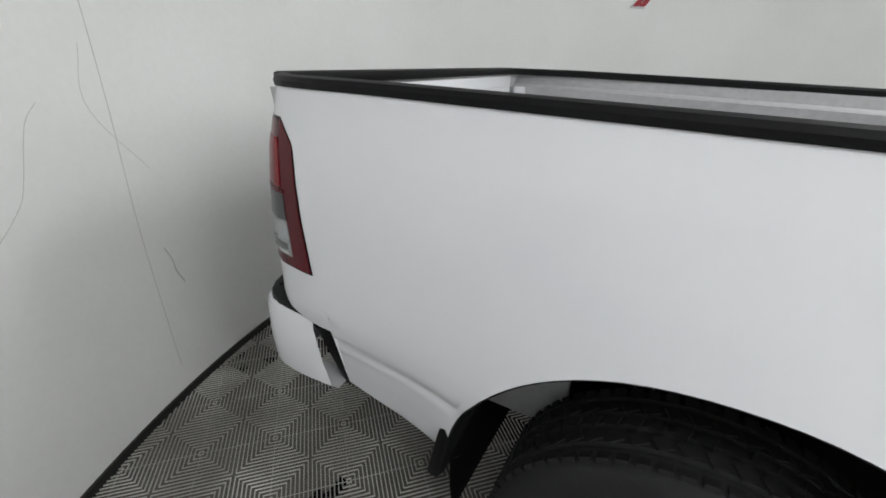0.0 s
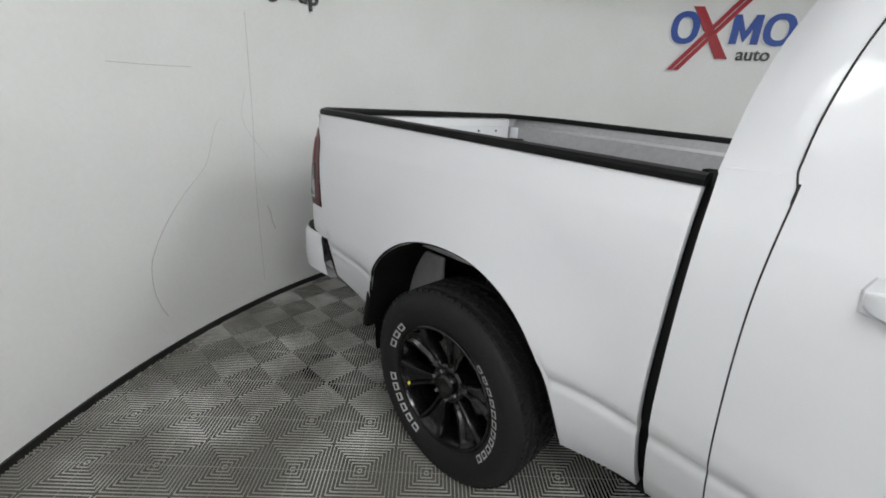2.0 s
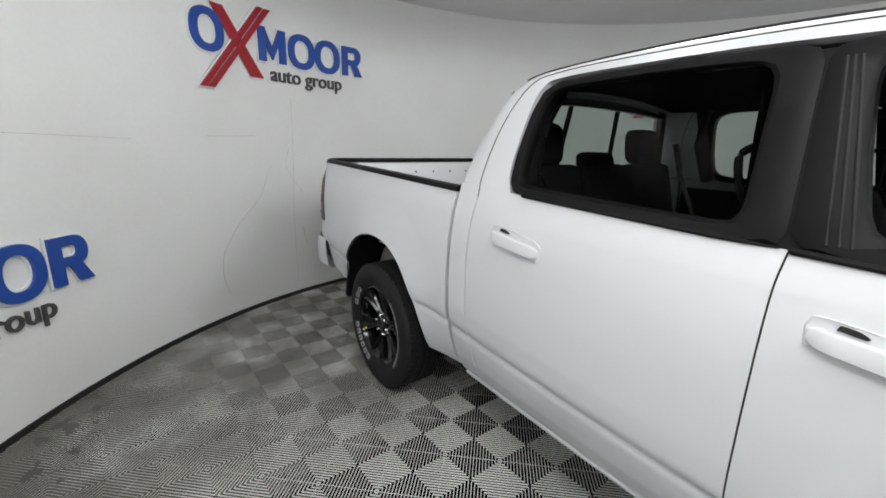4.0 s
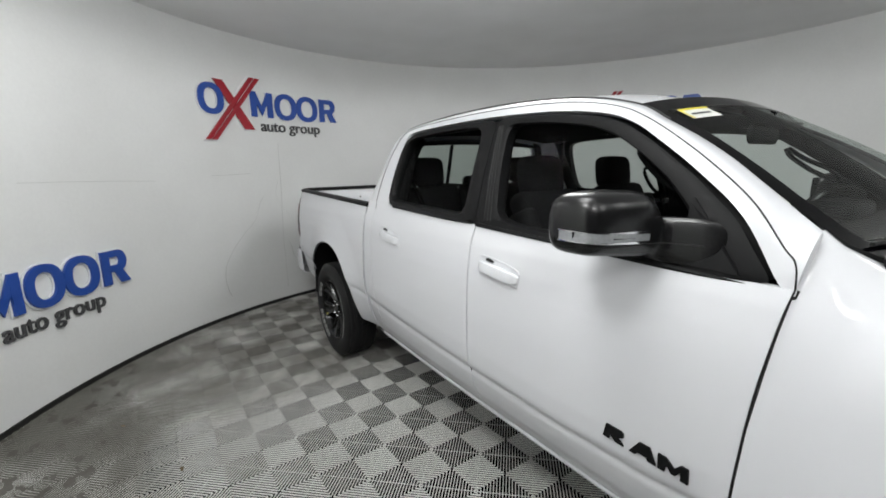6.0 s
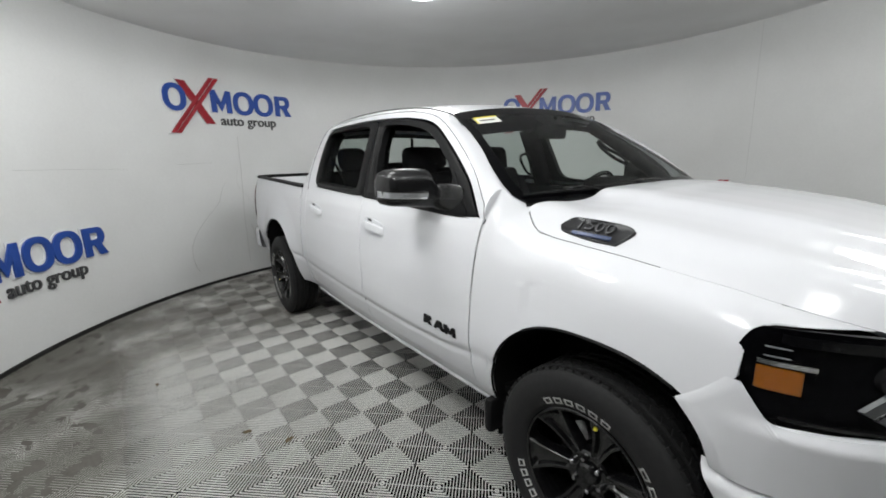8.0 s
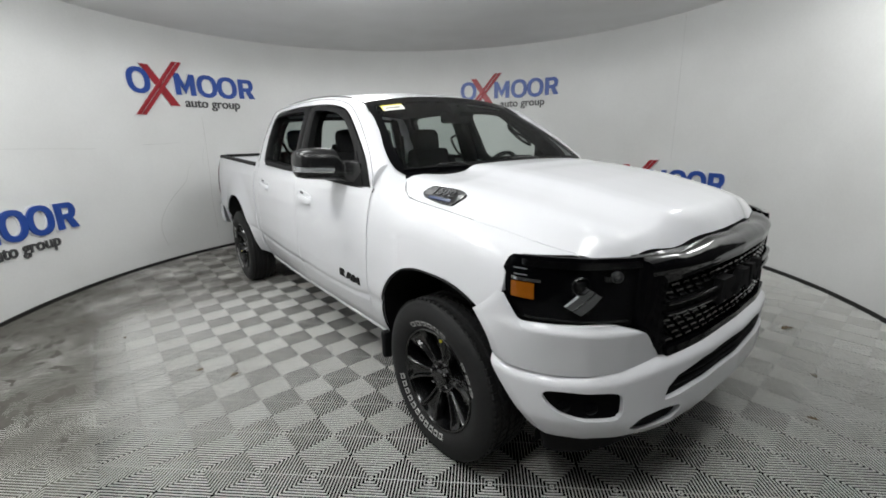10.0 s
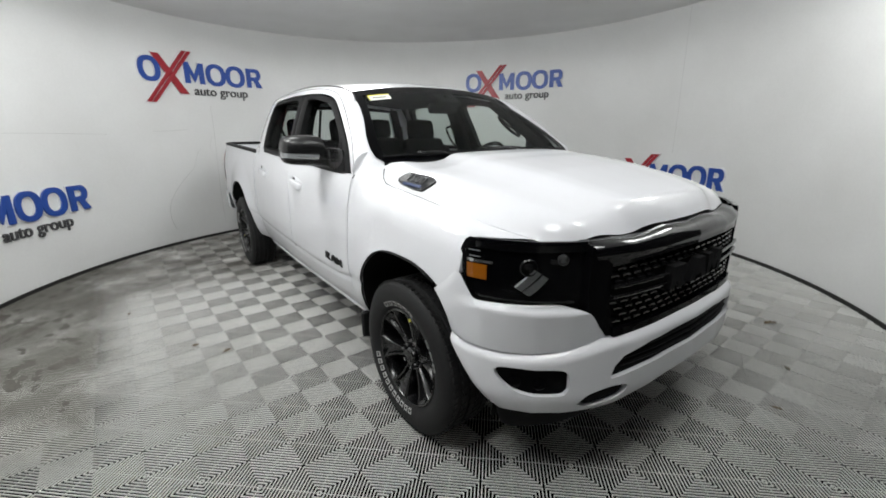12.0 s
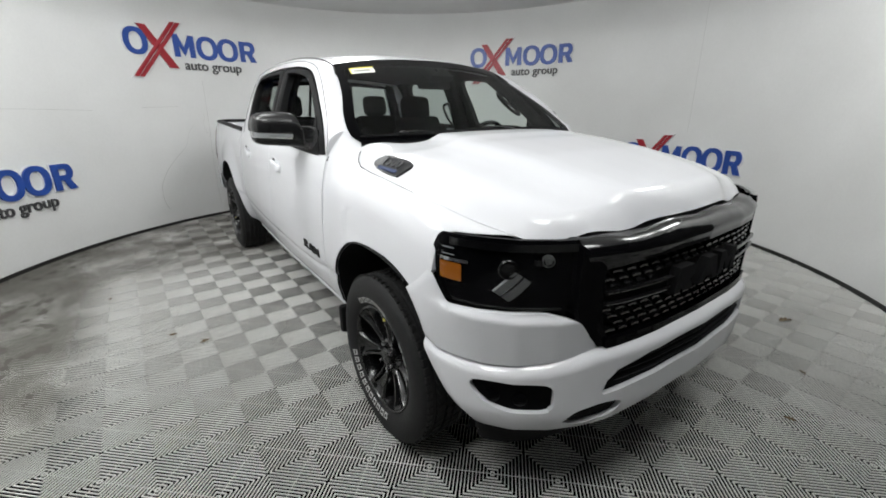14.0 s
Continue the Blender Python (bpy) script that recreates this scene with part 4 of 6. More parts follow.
for i in range(nu_ - 1):
    for j in (0, nv_ - 1):
        bm.faces.new((vf[j][i], vf[j][i + 1], vb[j][i + 1], vb[j][i]))
bumper = part("front_bumper", bm, M_WHITE, truck, "white painted front bumper with black openings")


def cut(ob, outlines):
    """Cuts openings, given as outlines of (s, z), through a nose part."""
    me = bpy.data.meshes.new("cutter")
    bm = bmesh.new()
    for o in outlines:
        f = [bm.verts.new(nose(s, z, 0.12)) for s, z in o]
        k = [bm.verts.new(nose(s, z, -0.12)) for s, z in o]
        bm.faces.new(f)
        bm.faces.new(k[::-1])
        for i in range(len(f)):
            j = (i + 1) % len(f)
            bm.faces.new((f[i], k[i], k[j], f[j]))
    bmesh.ops.recalc_face_normals(bm, faces=bm.faces)
    bm.to_mesh(me)
    bm.free()
    c = new("cutter", me)
    mod = ob.modifiers.new("cut", "BOOLEAN")
    mod.operation, mod.object, mod.solver = "DIFFERENCE", c, "EXACT"
    dg = bpy.context.evaluated_depsgraph_get()
    done = bpy.data.meshes.new_from_object(ob.evaluated_get(dg))
    ob.modifiers.remove(mod)
    ob.data = done
    done.shade_smooth()
    done.set_sharp_from_angle(angle=radians(38))
    bpy.data.objects.remove(c)
    bpy.data.meshes.remove(me)


def smooth_loop(pts, n):
    pts = [Vector((a, b, 0)) for a, b in pts]
    out = catmull(pts + [pts[0]], n + 1)[:-1]
    return [(p.x, p.y) for p in out]


cuts = []
FOG = [(0.712, 0.610), (0.728, 0.634), (0.79, 0.638), (0.86, 0.636), (0.897, 0.630), (0.907, 0.614), (0.905, 0.588), (0.885, 0.551), (0.85, 0.527), (0.79, 0.519), (0.73, 0.522), (0.711, 0.540), (0.708, 0.575)]
OVAL = [(0.675, 0.473), (0.635, 0.515), (0.57, 0.535), (0.50, 0.538), (0.462, 0.522), (0.495, 0.485), (0.56, 0.463), (0.63, 0.455)]
for sd in (-1, 1):
    cuts.append([(sd * s, z) for s, z in smooth_loop([(s_of(y), z) for y, z in FOG], 40)])
    cuts.append([(sd * s, z) for s, z in smooth_loop([(s_of(y), z) for y, z in OVAL], 30)])
r_in = [(0.0, 0.712), (0.2, 0.708), (0.35, 0.697), (0.50, 0.668), (0.535, 0.63), (0.55, 0.585), (0.545, 0.575), (0.40, 0.588), (0.2, 0.598), (0.0, 0.60)]
half_in = [(s_of(y), z) for y, z in r_in]
cuts.append([(-s, z) for s, z in half_in] + [(s, z) for s, z in half_in[::-1][1:-1]])
cut(bumper, cuts)

# dark backs and grilles behind the openings
for sd in (-1, 1):
    fl = nose_patch("fog_lamp", [(0.71, 0.50), (0.91, 0.50)], [(0.91, 0.50), (0.915, 0.64)], [(0.71, 0.645), (0.915, 0.64)], [(0.71, 0.50), (0.71, 0.645)], 10, 6, M_GLOSS, out=lambda s, z: bump_out(s, z) - 0.02, lip=0.02, sides=(sd,), label="gloss black fog lamp insert")[0]
    for y, z in ((0.80, 0.565), (0.865, 0.565)):
        pr = part("fog_lens", lathe([(0, 0.026), (0.012, 0.026), (0.016, 0.02), (0.02, 0.001)], 22), M_GLOSS, fl)
        pr.matrix_basis = Matrix.Translation(nose(sd * s_of(y), z, bump_out(s_of(y), z) - 0.026)) @ pose(0, 0, 0, 0, 0, -90 + sd * 40)
    nose_patch("tow_opening", [(0.45, 0.475), (0.56, 0.452), (0.685, 0.450)], [(0.685, 0.450), (0.685, 0.54)], [(0.45, 0.548), (0.685, 0.54)], [(0.45, 0.475), (0.45, 0.548)], 12, 6, M_UNDER, out=lambda s, z: bump_out(s, z) - 0.02, lip=0.01, sides=(sd,))
    nose_patch("intake_back", [(0.0005, 0.57), (0.3, 0.57), (0.56, 0.56)], [(0.56, 0.56), (0.56, 0.69)], [(0.0005, 0.725), (0.3, 0.72), (0.56, 0.69)], [(0.0005, 0.57), (0.0005, 0.725)], 12, 6, M_UNDER, out=lambda s, z: bump_out(s, z) - 0.02, lip=0.01, sides=(sd,))
for z in (0.618, 0.648, 0.678):
    w = s_of(0.5)
    rows = [nose(s if abs(s) > 1e-6 else 1e-5, z, bump_out(s, z) - 0.018) for s in np.linspace(-w, w, 30)]
    part("intake_slat", tube(rows, 0.006, 6), M_BLACK, truck)

# black air dam under the bumper
for sd in (-1, 1):
    nose_patch("air_dam", [(0.30, 0.40), (0.60, 0.335), (0.86, 0.30), (0.90, 0.30)], [(0.90, 0.30), (0.92, 0.46)], [(0.30, 0.50), (0.60, 0.47), (0.92, 0.46)], [(0.30, 0.40), (0.30, 0.50)], 18, 5, M_BLACK, out=lambda s, z: -0.07, lip=0.02, sides=(sd,), label="black plastic air dam")
# grille: gloss shell, bars and mesh
SHELL_TOP = [(0.0005, 1.141), (0.1, 1.145), (0.2, 1.145), (0.35, 1.132), (0.43, 1.129), (0.52, 1.134), (0.6, 1.134), (0.652, 1.134)]
shell_top = table([(s_of(y), z) for y, z in SHELL_TOP], 0.02)


def shell_out(s, z):
    """The bar rolls from its face back to the hood's edge."""
    v = min(1.0, max(0.0, (z - 1.06) / (shell_top(abs(s)) - 1.06)))
    return 0.012 + 0.012 * ease(v * 2) - 0.070 * (1 - math.sqrt(max(0.0, 1 - v * v)))


for sd in (-1, 1):
    nose_patch("grille_shell", [(0.0005, 1.05), (0.25, 1.05), (0.45, 1.045), (0.61, 1.035)], [(0.61, 1.035), (0.64, 1.09), (0.652, 1.134)],
               SHELL_TOP, [(0.0005, 1.05), (0.0005, 1.10), (0.0005, 1.141)], 36, 26, M_SHELL, out=shell_out, lip=0.06, sides=(sd,), label="gloss black upper grille bar")
    nose_patch("grille_frame", [(0.525, 0.752), (0.568, 0.755)], [(0.568, 0.755), (0.648, 0.885), (0.655, 1.128)], [(0.57, 1.05), (0.655, 1.128)], [(0.525, 0.752), (0.565, 0.88), (0.57, 1.05)], 6, 20, M_GLOSS, out=lambda s, z: 0.014, lip=0.06, sides=(sd,))
    nose_patch("grille_frame", [(0.0005, 0.752), (0.3, 0.752), (0.54, 0.748)], [(0.54, 0.748), (0.545, 0.782)], [(0.0005, 0.785), (0.3, 0.784), (0.545, 0.782)], [(0.0005, 0.752), (0.0005, 0.785)], 18, 4, M_GLOSS, out=lambda s, z: 0.024, lip=0.05, sides=(sd,))
    nose_patch("grille_back", [(0.0005, 0.77), (0.58, 0.77)], [(0.58, 0.77), (0.62, 1.10)], [(0.0005, 1.12), (0.62, 1.10)], [(0.0005, 0.77), (0.0005, 1.12)], 14, 6, M_UNDER, out=lambda s, z: -0.04, lip=0.01, sides=(sd,))
# mesh of short staggered ledges, each sloping to the front
mesh_v, mesh_f = [], []
rng = random.Random(4)
wid = s_of(0.565)
pitch = wid / 9.5


def ledge(s0, s1, z, thick, out, depth, tilt):
    n0 = len(mesh_v)
    for s in (s0, (s0 + s1) / 2, s1):
        bow = 0.003 * (1 - abs(2 * (s - s0) / (s1 - s0) - 1))
        f = nose(s or 1e-5, z + bow, out)
        for dx, dz in ((0, 0), (-depth, tilt), (-depth, tilt - thick), (0, -thick)):
            mesh_v.append(f + Vector((dx, 0, dz)))
    for k in (0, 4):
        for a, b in ((0, 1), (1, 2), (2, 3), (3, 0)):
            mesh_f.append((n0 + k + a, n0 + k + b, n0 + k + 4 + b, n0 + k + 4 + a))
    mesh_f.append((n0, n0 + 3, n0 + 2, n0 + 1))
    mesh_f.append((n0 + 8, n0 + 9, n0 + 10, n0 + 11))


for r in range(9):
    z = 0.806 + r * 0.0275
    for k in range(-11, 11):
        s0 = (k + (0.5 if r % 2 else 0)) * pitch
        s1 = s0 + pitch * 0.66
        if max(abs(s0), abs(s1)) > wid - 0.02 * (r < 2):
            continue
        if 3 <= r <= 6 and abs((s0 + s1) / 2) < 0.30:
            continue
        if abs(s0) > 0.34 and r in (4, 5):
            continue
        ledge(s0, s1, z, 0.0075, 0.006, 0.03, 0.011)
m_mesh = bpy.data.meshes.new("grille_mesh")
m_mesh.from_pydata([tuple(v) for v in mesh_v], [], mesh_f)
m_mesh.materials.append(M_GLINT)
gm = tagged(new("grille_mesh", m_mesh), "gloss black staggered grille mesh", kind="stuff")
gm.parent = truck
for sd in (-1, 1):
    for z in (0.92, 0.96):
        pts = [nose(sd * s, z, 0.02) for s in np.linspace(0.25, s_of(0.565), 12)]
        part("grille_bar", tube(pts, 0.010, 8, flat=0.8), M_GLINT, truck)
# emblem in the middle of the grille: three notched plates
PLATES = ([(0, 0), (0.26, 0), (0.30, 0.36), (0.52, 0), (0.86, 0), (0.62, 0.42), (0.84, 0.60), (0.84, 0.90), (0.74, 1), (0.12, 1)],
          [(0.0, 0), (0.26, 0), (0.36, 0.22), (0.66, 0.22), (0.72, 0), (1.0, 0), (0.78, 1), (0.38, 1)],
          [(0, 0), (0.24, 0), (0.28, 0.55), (0.46, 0.12), (0.60, 0.12), (0.76, 0.55), (0.76, 0), (1, 0), (1, 1), (0.76, 1), (0.54, 0.55), (0.28, 1), (0, 1)])
for k, plate in enumerate(PLATES):
    y0 = (-0.245, -0.08, 0.085)[k]
    part("emblem_plate", prism([(y0 + 0.155 * a, 0.888 + 0.098 * b) for a, b in plate], 0.036, lambda a, b, d: nose(a or 1e-5, b, d), back=0.0), M_INT, truck, "black raised grille emblem plate", smooth=False)

# ---- cab ----
GH = table([(1.28, 0.957), (1.345, 0.945), (1.40, 0.932), (1.5, 0.898), (1.6, 0.862), (1.7, 0.82), (1.78, 0.785), (1.86, 0.74)], 0.03)


def gh(x, z, out=0.0):
    return Vector((x, -(GH(z) - PLAN(min(x, 1.2)) + out), z))


# rims of the black window surrounds and of the panes, as (x, z), same count
R_OUT = [(0.130, 1.345), (-0.20, 1.355), (-0.69, 1.374), (-0.755, 1.386), (-0.79, 1.42), (-0.80, 1.52), (-0.793, 1.70), (-0.770, 1.775), (-0.70, 1.812), (-0.25, 1.822), (0.085, 1.815), (0.112, 1.56)]
R_IN = [(0.030, 1.379), (-0.20, 1.389), (-0.67, 1.405), (-0.72, 1.417), (-0.747, 1.447), (-0.755, 1.55), (-0.747, 1.70), (-0.728, 1.752), (-0.67, 1.782), (-0.25, 1.792), (0.0, 1.785), (0.018, 1.57)]
F_OUT = [(0.138, 1.345), (0.7, 1.322), (1.215, 1.300), (1.248, 1.316), (1.152, 1.450), (1.02, 1.561), (0.882, 1.657), (0.772, 1.722), (0.655, 1.762), (0.44, 1.796), (0.093, 1.816), (0.119, 1.56)]
F_IN = [(0.262, 1.366), (0.7, 1.348), (1.045, 1.335), (1.062, 1.352), (1.045, 1.445), (0.955, 1.545), (0.84, 1.63), (0.742, 1.688), (0.635, 1.727), (0.44, 1.760), (0.178, 1.782), (0.215, 1.57)]


def loop(pts, n=72, soft=3):
    ps = [Vector((a, 0, b)) for a, b in pts]
    out = []
    m = len(ps)
    for i in range(m):
        a, b = ps[i], ps[(i + 1) % m]
        for k in range(n // m):
            out.append(a.lerp(b, k / (n // m)))
    # round the corners a little
    for _ in range(soft):
        out = [(out[i - 1] + out[i] * 2 + out[(i + 1) % len(out)]) / 4 for i in range(len(out))]
    return out


for sd in (-1, 1):
    for doors, o, q in ((door_r, R_OUT, R_IN), (door_f, F_OUT, F_IN)):
        door = doors[0 if sd < 0 else 1]
        lo, li = loop(o, soft=1), loop(q)
        mid = [a.lerp(b, 0.85) for a, b in zip(lo, li)]
        rows = [[gh(p.x, p.z, 0.0) for p in lo], [gh(p.x, p.z, 0.008) for p in [a.lerp(b, 0.2) for a, b in zip(lo, li)]], [gh(p.x, p.z, 0.006) for p in mid],
                [gh(p.x, p.z, -0.006) for p in li], [gh(p.x, p.z, -0.05) for p in li], [gh(p.x, p.z, -0.06) for p in lo]]
        rows = [r + [r[0]] for r in rows]
        part("window_surround", grid_mesh(flip(rows, sd)), M_BLACK, door, "black window surround")
        bm = bmesh.new()
        bm.faces.new([bm.verts.new(p) for p in flip([[gh(p.x, p.z, -0.02) for p in li]], sd)[0]])
        pane = part("window_pane", bm, M_TINT if doors is door_r else M_DOORG, door, "", False)
        pane.visible_shadow = False
    # flat cover on the pillar between the doors
    rows = [[gh(x, z, -0.003) for x in np.linspace(float(np.interp(z, [1.345, 1.57, 1.79], [0.06, 0.045, 0.03])), float(np.interp(z, [1.345, 1.57, 1.79], [0.235, 0.195, 0.16])), 4)] for z in np.linspace(1.345, 1.80, 12)]
    part("pillar_cover", grid_mesh(flip(rows, sd), lip=inward(0.02)), M_BLACK, truck, "flat black door pillar cover")
    for o in (0.0, 0.016, 0.032):
        pts = [gh(x + o * (1.3 - 0.5 * (z - 1.36) / 0.42), z, 0.006) for x, z in ((0.200, 1.368), (0.168, 1.56), (0.128, 1.775))]
        part("glass_run", tube(flip([catmull(pts, 10)], sd)[0], 0.0042, 6), M_SEAL, door_f[0 if sd < 0 else 1])
    # belt strip
    for doors, x0, x1, z0, z1 in ((door_r, -0.70, 0.125, 1.376, 1.346), (door_f, 0.145, 1.20, 1.345, 1.301)):
        pts = [gh(x, z0 + (z1 - z0) * (x - x0) / (x1 - x0), 0.004) for x in np.linspace(x0, x1, 12)]
        part("belt_strip", tube(flip([pts], sd)[0], lambda t: 0.009 * min(1.0, 0.15 + (1 - t) * 6), 6), M_BLACK, doors[0 if sd < 0 else 1])
    # pillars and roof rail in white, from windscreen base to the back of the cab
    LOW = [(1.294, 1.303), (1.262, 1.312), (1.165, 1.455), (1.032, 1.568), (0.893, 1.665), (0.783, 1.731), (0.663, 1.772), (0.44, 1.806), (0.1, 1.827), (-0.25, 1.833), (-0.70, 1.823), (-0.785, 1.788), (-0.808, 1.71), (-0.812, 1.60), (-0.808, 1.46), (-0.775, 1.378)]
    UP = [(1.303, 0.853, 1.430), (1.26, 0.839, 1.462), (1.18, 0.808, 1.522), (1.07, 0.765, 1.602), (0.96, 0.724, 1.67), (0.85, 0.697, 1.731), (0.72, 0.668, 1.80), (0.50, 0.685, 1.852), (0.15, 0.70, 1.880), (-0.25, 0.703, 1.886), (-0.68, 0.695, 1.870), (-0.91, 0.69, 1.845), (-1.02, 0.70, 1.785), (-1.075, 0.745, 1.68), (-1.10, 0.825, 1.54), (-1.110, 0.899, 1.380)]
    up = [Vector((x, -y, z)) for x, y, z in UP]
    lowp = [gh(x, z) for x, z in LOW]
    # pair the two lines by their control points
    def paired(c, n=6):
        out = []
        ext = [2 * c[0] - c[1]] + c + [2 * c[-1] - c[-2]]
        for i in range(1, len(ext) - 2):
            a, b, d, e = ext[i - 1:i + 3]
            for k in range(n):
                t = k / n
                out.append(0.5 * ((2 * b) + (d - a) * t + (2 * a - 5 * b + 4 * d - e) * t * t + (3 * b - a - 3 * d + e) * t ** 3))
        return out + [c[-1]]
    U, L = paired(up), paired(lowp)
    crown = lambda k: (0.028 + 0.014 * max(0, 1 - k / 12)) * min(1, (90 - k) / 12)
    bulge = lambda k, v: math.sin(math.pi * v) ** (0.8 + 0.5 * min(1, k / 14))
    rows = []
    for k in range(9):
        v = k / 8
        row = []
        for a, b in zip(L, U):
            p = a.lerp(b, v)
            n = Vector((0.2 if p.x > 0.75 else (-0.25 if p.x < -0.7 else 0), -0.75, 0.55)).normalized()
            k_ = len(row)
            p = p + n * crown(k_) * bulge(k_, v) * min(1, (b - a).length / 0.12)
            # the rear pillar keeps to the side's plane and turns in at the back
            flat_p = a.lerp(b, v)
            turn_in = max(0.0, (v - 0.5) / 0.5) ** 2.6
            side = gh(flat_p.x, flat_p.z)
            side.y += (b.y - gh(b.x, b.z).y) * turn_in
            side.y += 0.0012
            row.append(p.lerp(side, min(1.0, max(0.0, (k_ - 58) / 14))))
        rows.append(row)
    part("cab_frame", grid_mesh(flip(rows, sd), lip=lambda p: Vector((0, math.copysign(0.03, -p.y), -0.01))), M_WHITE, truck, "white painted pillars and roof rail")
    hood_line = [Vector((x, -float(np.interp(x, CORNER_X, CORNER_Y)) - 0.001, float(np.interp(x, CORNER_X, CORNER_Z)) + 0.001)) for x in np.linspace(1.418, 1.53, 8)]
    hood_line = catmull(hood_line + [section(x, 0.8755) + Vector((0, 0, -0.001)) for x in np.linspace(1.57, 2.0, 16)], 60)
    part("hood_seal", tube(flip([hood_line], sd)[0], lambda t: 0.0022 - 0.001 * min(1, t * 1.6), 6), M_SEAL, truck)
    # shut lines and roof ditch as dark seals
    def seal(pts, r=0.003):
        part("door_seal", tube(flip([pts], sd)[0], r, 6), M_SEAL, truck)
    seal([U_ + Vector((0, 0, 0.001)) for U_ in U[30:68]], 0.005)
    line = []
    for k_, (a, b) in list(enumerate(zip(L, U)))[5:90]:
        v = 0.36 + 0.24 * max(0, k_ - 60) / 30
        p = a.lerp(b, v)
        n = Vector((0.2 if p.x > 0.75 else (-0.25 if p.x < -0.7 else 0), -0.75, 0.55)).normalized()
        flat_p = gh(p.x, p.z) + Vector((0, (b.y - gh(b.x, b.z).y) * max(0.0, (v - 0.5) / 0.5) ** 2.6 + 0.0005, 0))
        p = p + n * (crown(k_) * bulge(k_, v) * min(1, (b - a).length / 0.12) - 0.0005)
        line.append(p.lerp(flat_p, min(1.0, max(0.0, (k_ - 58) / 14))))
    seal(line + [flank(-0.9665, 1.37, 0.0), flank(-0.968, 1.34, -0.001)], 0.0022)
    foot = []
    for k_, v in ((4.4, 0.345), (3.6, 0.31), (2.7, 0.26), (1.8, 0.19), (0.9, 0.10), (0.0, 0.0)):
        a = L[int(k_)].lerp(L[int(k_) + 1], k_ % 1)
        b = U[int(k_)].lerp(U[int(k_) + 1], k_ % 1)
        foot.append(a.lerp(b, v) + Vector((0.2, -0.75, 0.55)).normalized() * (crown(k_) * bulge(k_, v) * min(1, (b - a).length / 0.12) - 0.0005))
    seal(catmull([line[1], line[0]] + foot + [flank(1.2955, 1.285, -0.001)], 36), 0.0022)
    # dark strips behind the panel gaps
    for c in (B0, [(1.217, 0.44), (1.25, 0.95), (1.28, 1.20), (1.297, 1.305)], [(-0.924, 0.44), (-0.959, 0.80), (-0.974, 1.12), (-0.964, 1.39)]):
        pts = [flank(p.x, p.z, -0.009) for p in catmull([(x, 0, z) for x, z in c], 24) if p.z > 0.475]
        seal(pts, 0.0065)
    rows = [[Vector((x, -(half(x, z) - d), z)) for x, d in ((-1.09, 0.025), (-1.095, 0.06), (-1.14, 0.06), (-1.145, 0.03))] for z in np.linspace(0.45, 1.38, 14)]
    part("cab_gap", grid_mesh(flip(rows, sd)), M_SEAL, truck)

# roof
def roof_edge(x):
    xs_ = [0.72, 0.50, 0.15, -0.25, -0.68, -0.91, -1.02]
    return float(np.interp(-x, [-a for a in xs_], [0.668, 0.685, 0.70, 0.703, 0.695, 0.69, 0.70])), float(np.interp(-x, [-a for a in xs_], [1.80, 1.852, 1.880, 1.886, 1.870, 1.845, 1.785]))


rows = []
for v in np.linspace(0, 1, 30):
    row = []
    for u in np.linspace(-1, 1, 33):
        xf = 0.72 + 0.05 * (1 - u * u)
        x = xf + (-1.02 - xf) * v
        w, ze = roof_edge(min(0.72, x))
        crown = 0.052 * (1 - abs(u) ** 2.4)
        row.append(Vector((x, w * u, ze + crown * (1 - 0.25 * (v < 0.03)) - 0.002)))
    rows.append(row)
part("roof", grid_mesh(rows, lip=lambda p: Vector((0, 0, -0.02))), M_WHITE, truck)

# windscreen with black border
def screen(u, v, out=0.0):
    u = u * float(np.interp(v, [0, 0.03, 0.1, 0.27, 0.45, 0.7, 1], [0.99, 1.03, 1.062, 1.06, 1.035, 1.0, 1.0]))
    b = Vector((1.405 + 0.115 * (1 - u * u), 0.808 * u, 1.370 + 0.018 * (1 - u * u)))
    t = Vector((0.72 + 0.055 * (1 - u * u), 0.664 * u, 1.802 + 0.05 * (1 - abs(u) ** 2.4)))
    p = b.lerp(t, v)
    n = Vector((0.52, 0.25 * u, 0.80)).normalized()
    return p + n * (0.02 * math.sin(math.pi * v) + out)


rows = [[screen(u, v) for u in np.linspace(-0.93, 0.93, 31)] for v in np.linspace(0.06, 0.90, 20)]
ws = part("windscreen", grid_mesh(rows), M_GLASS, truck, "clear windscreen with a paper label")
ws.visible_shadow = False
bm = bmesh.new()
us = list(np.linspace(-1, 1, 33))
ring_o = [screen(u, 0) for u in us] + [screen(1, v) for v in np.linspace(0, 1, 14)[1:]] + [screen(u, 1) for u in us[::-1][1:]] + [screen(-1, v) for v in np.linspace(1, 0, 14)[1:-1]]
sc = lambda u: u * 0.93
ring_i = [screen(sc(u), 0.075) for u in us] + [screen(0.93, 0.075 + (0.90 - 0.075) * v) for v in np.linspace(0, 1, 14)[1:]] + [screen(sc(u), 0.90) for u in us[::-1][1:]] + [screen(-0.93, 0.075 + (0.90 - 0.075) * v) for v in np.linspace(1, 0, 14)[1:-1]]
bm = grid_mesh([r + [r[0]] for r in (ring_o, ring_i, [p + Vector((-0.01, 0, -0.012)) for p in ring_i])])
part("windscreen_border", bm, M_GLOSS, truck, "black printed windscreen border")
part("sensor_pod", grid_mesh([[screen(u, v, -0.004) for u in np.linspace(-0.13, 0.13, 7)] for v in np.linspace(0.74, 0.92, 6)], lip=lambda p: Vector((-0.02, 0, -0.03))), M_GLOSS, truck)

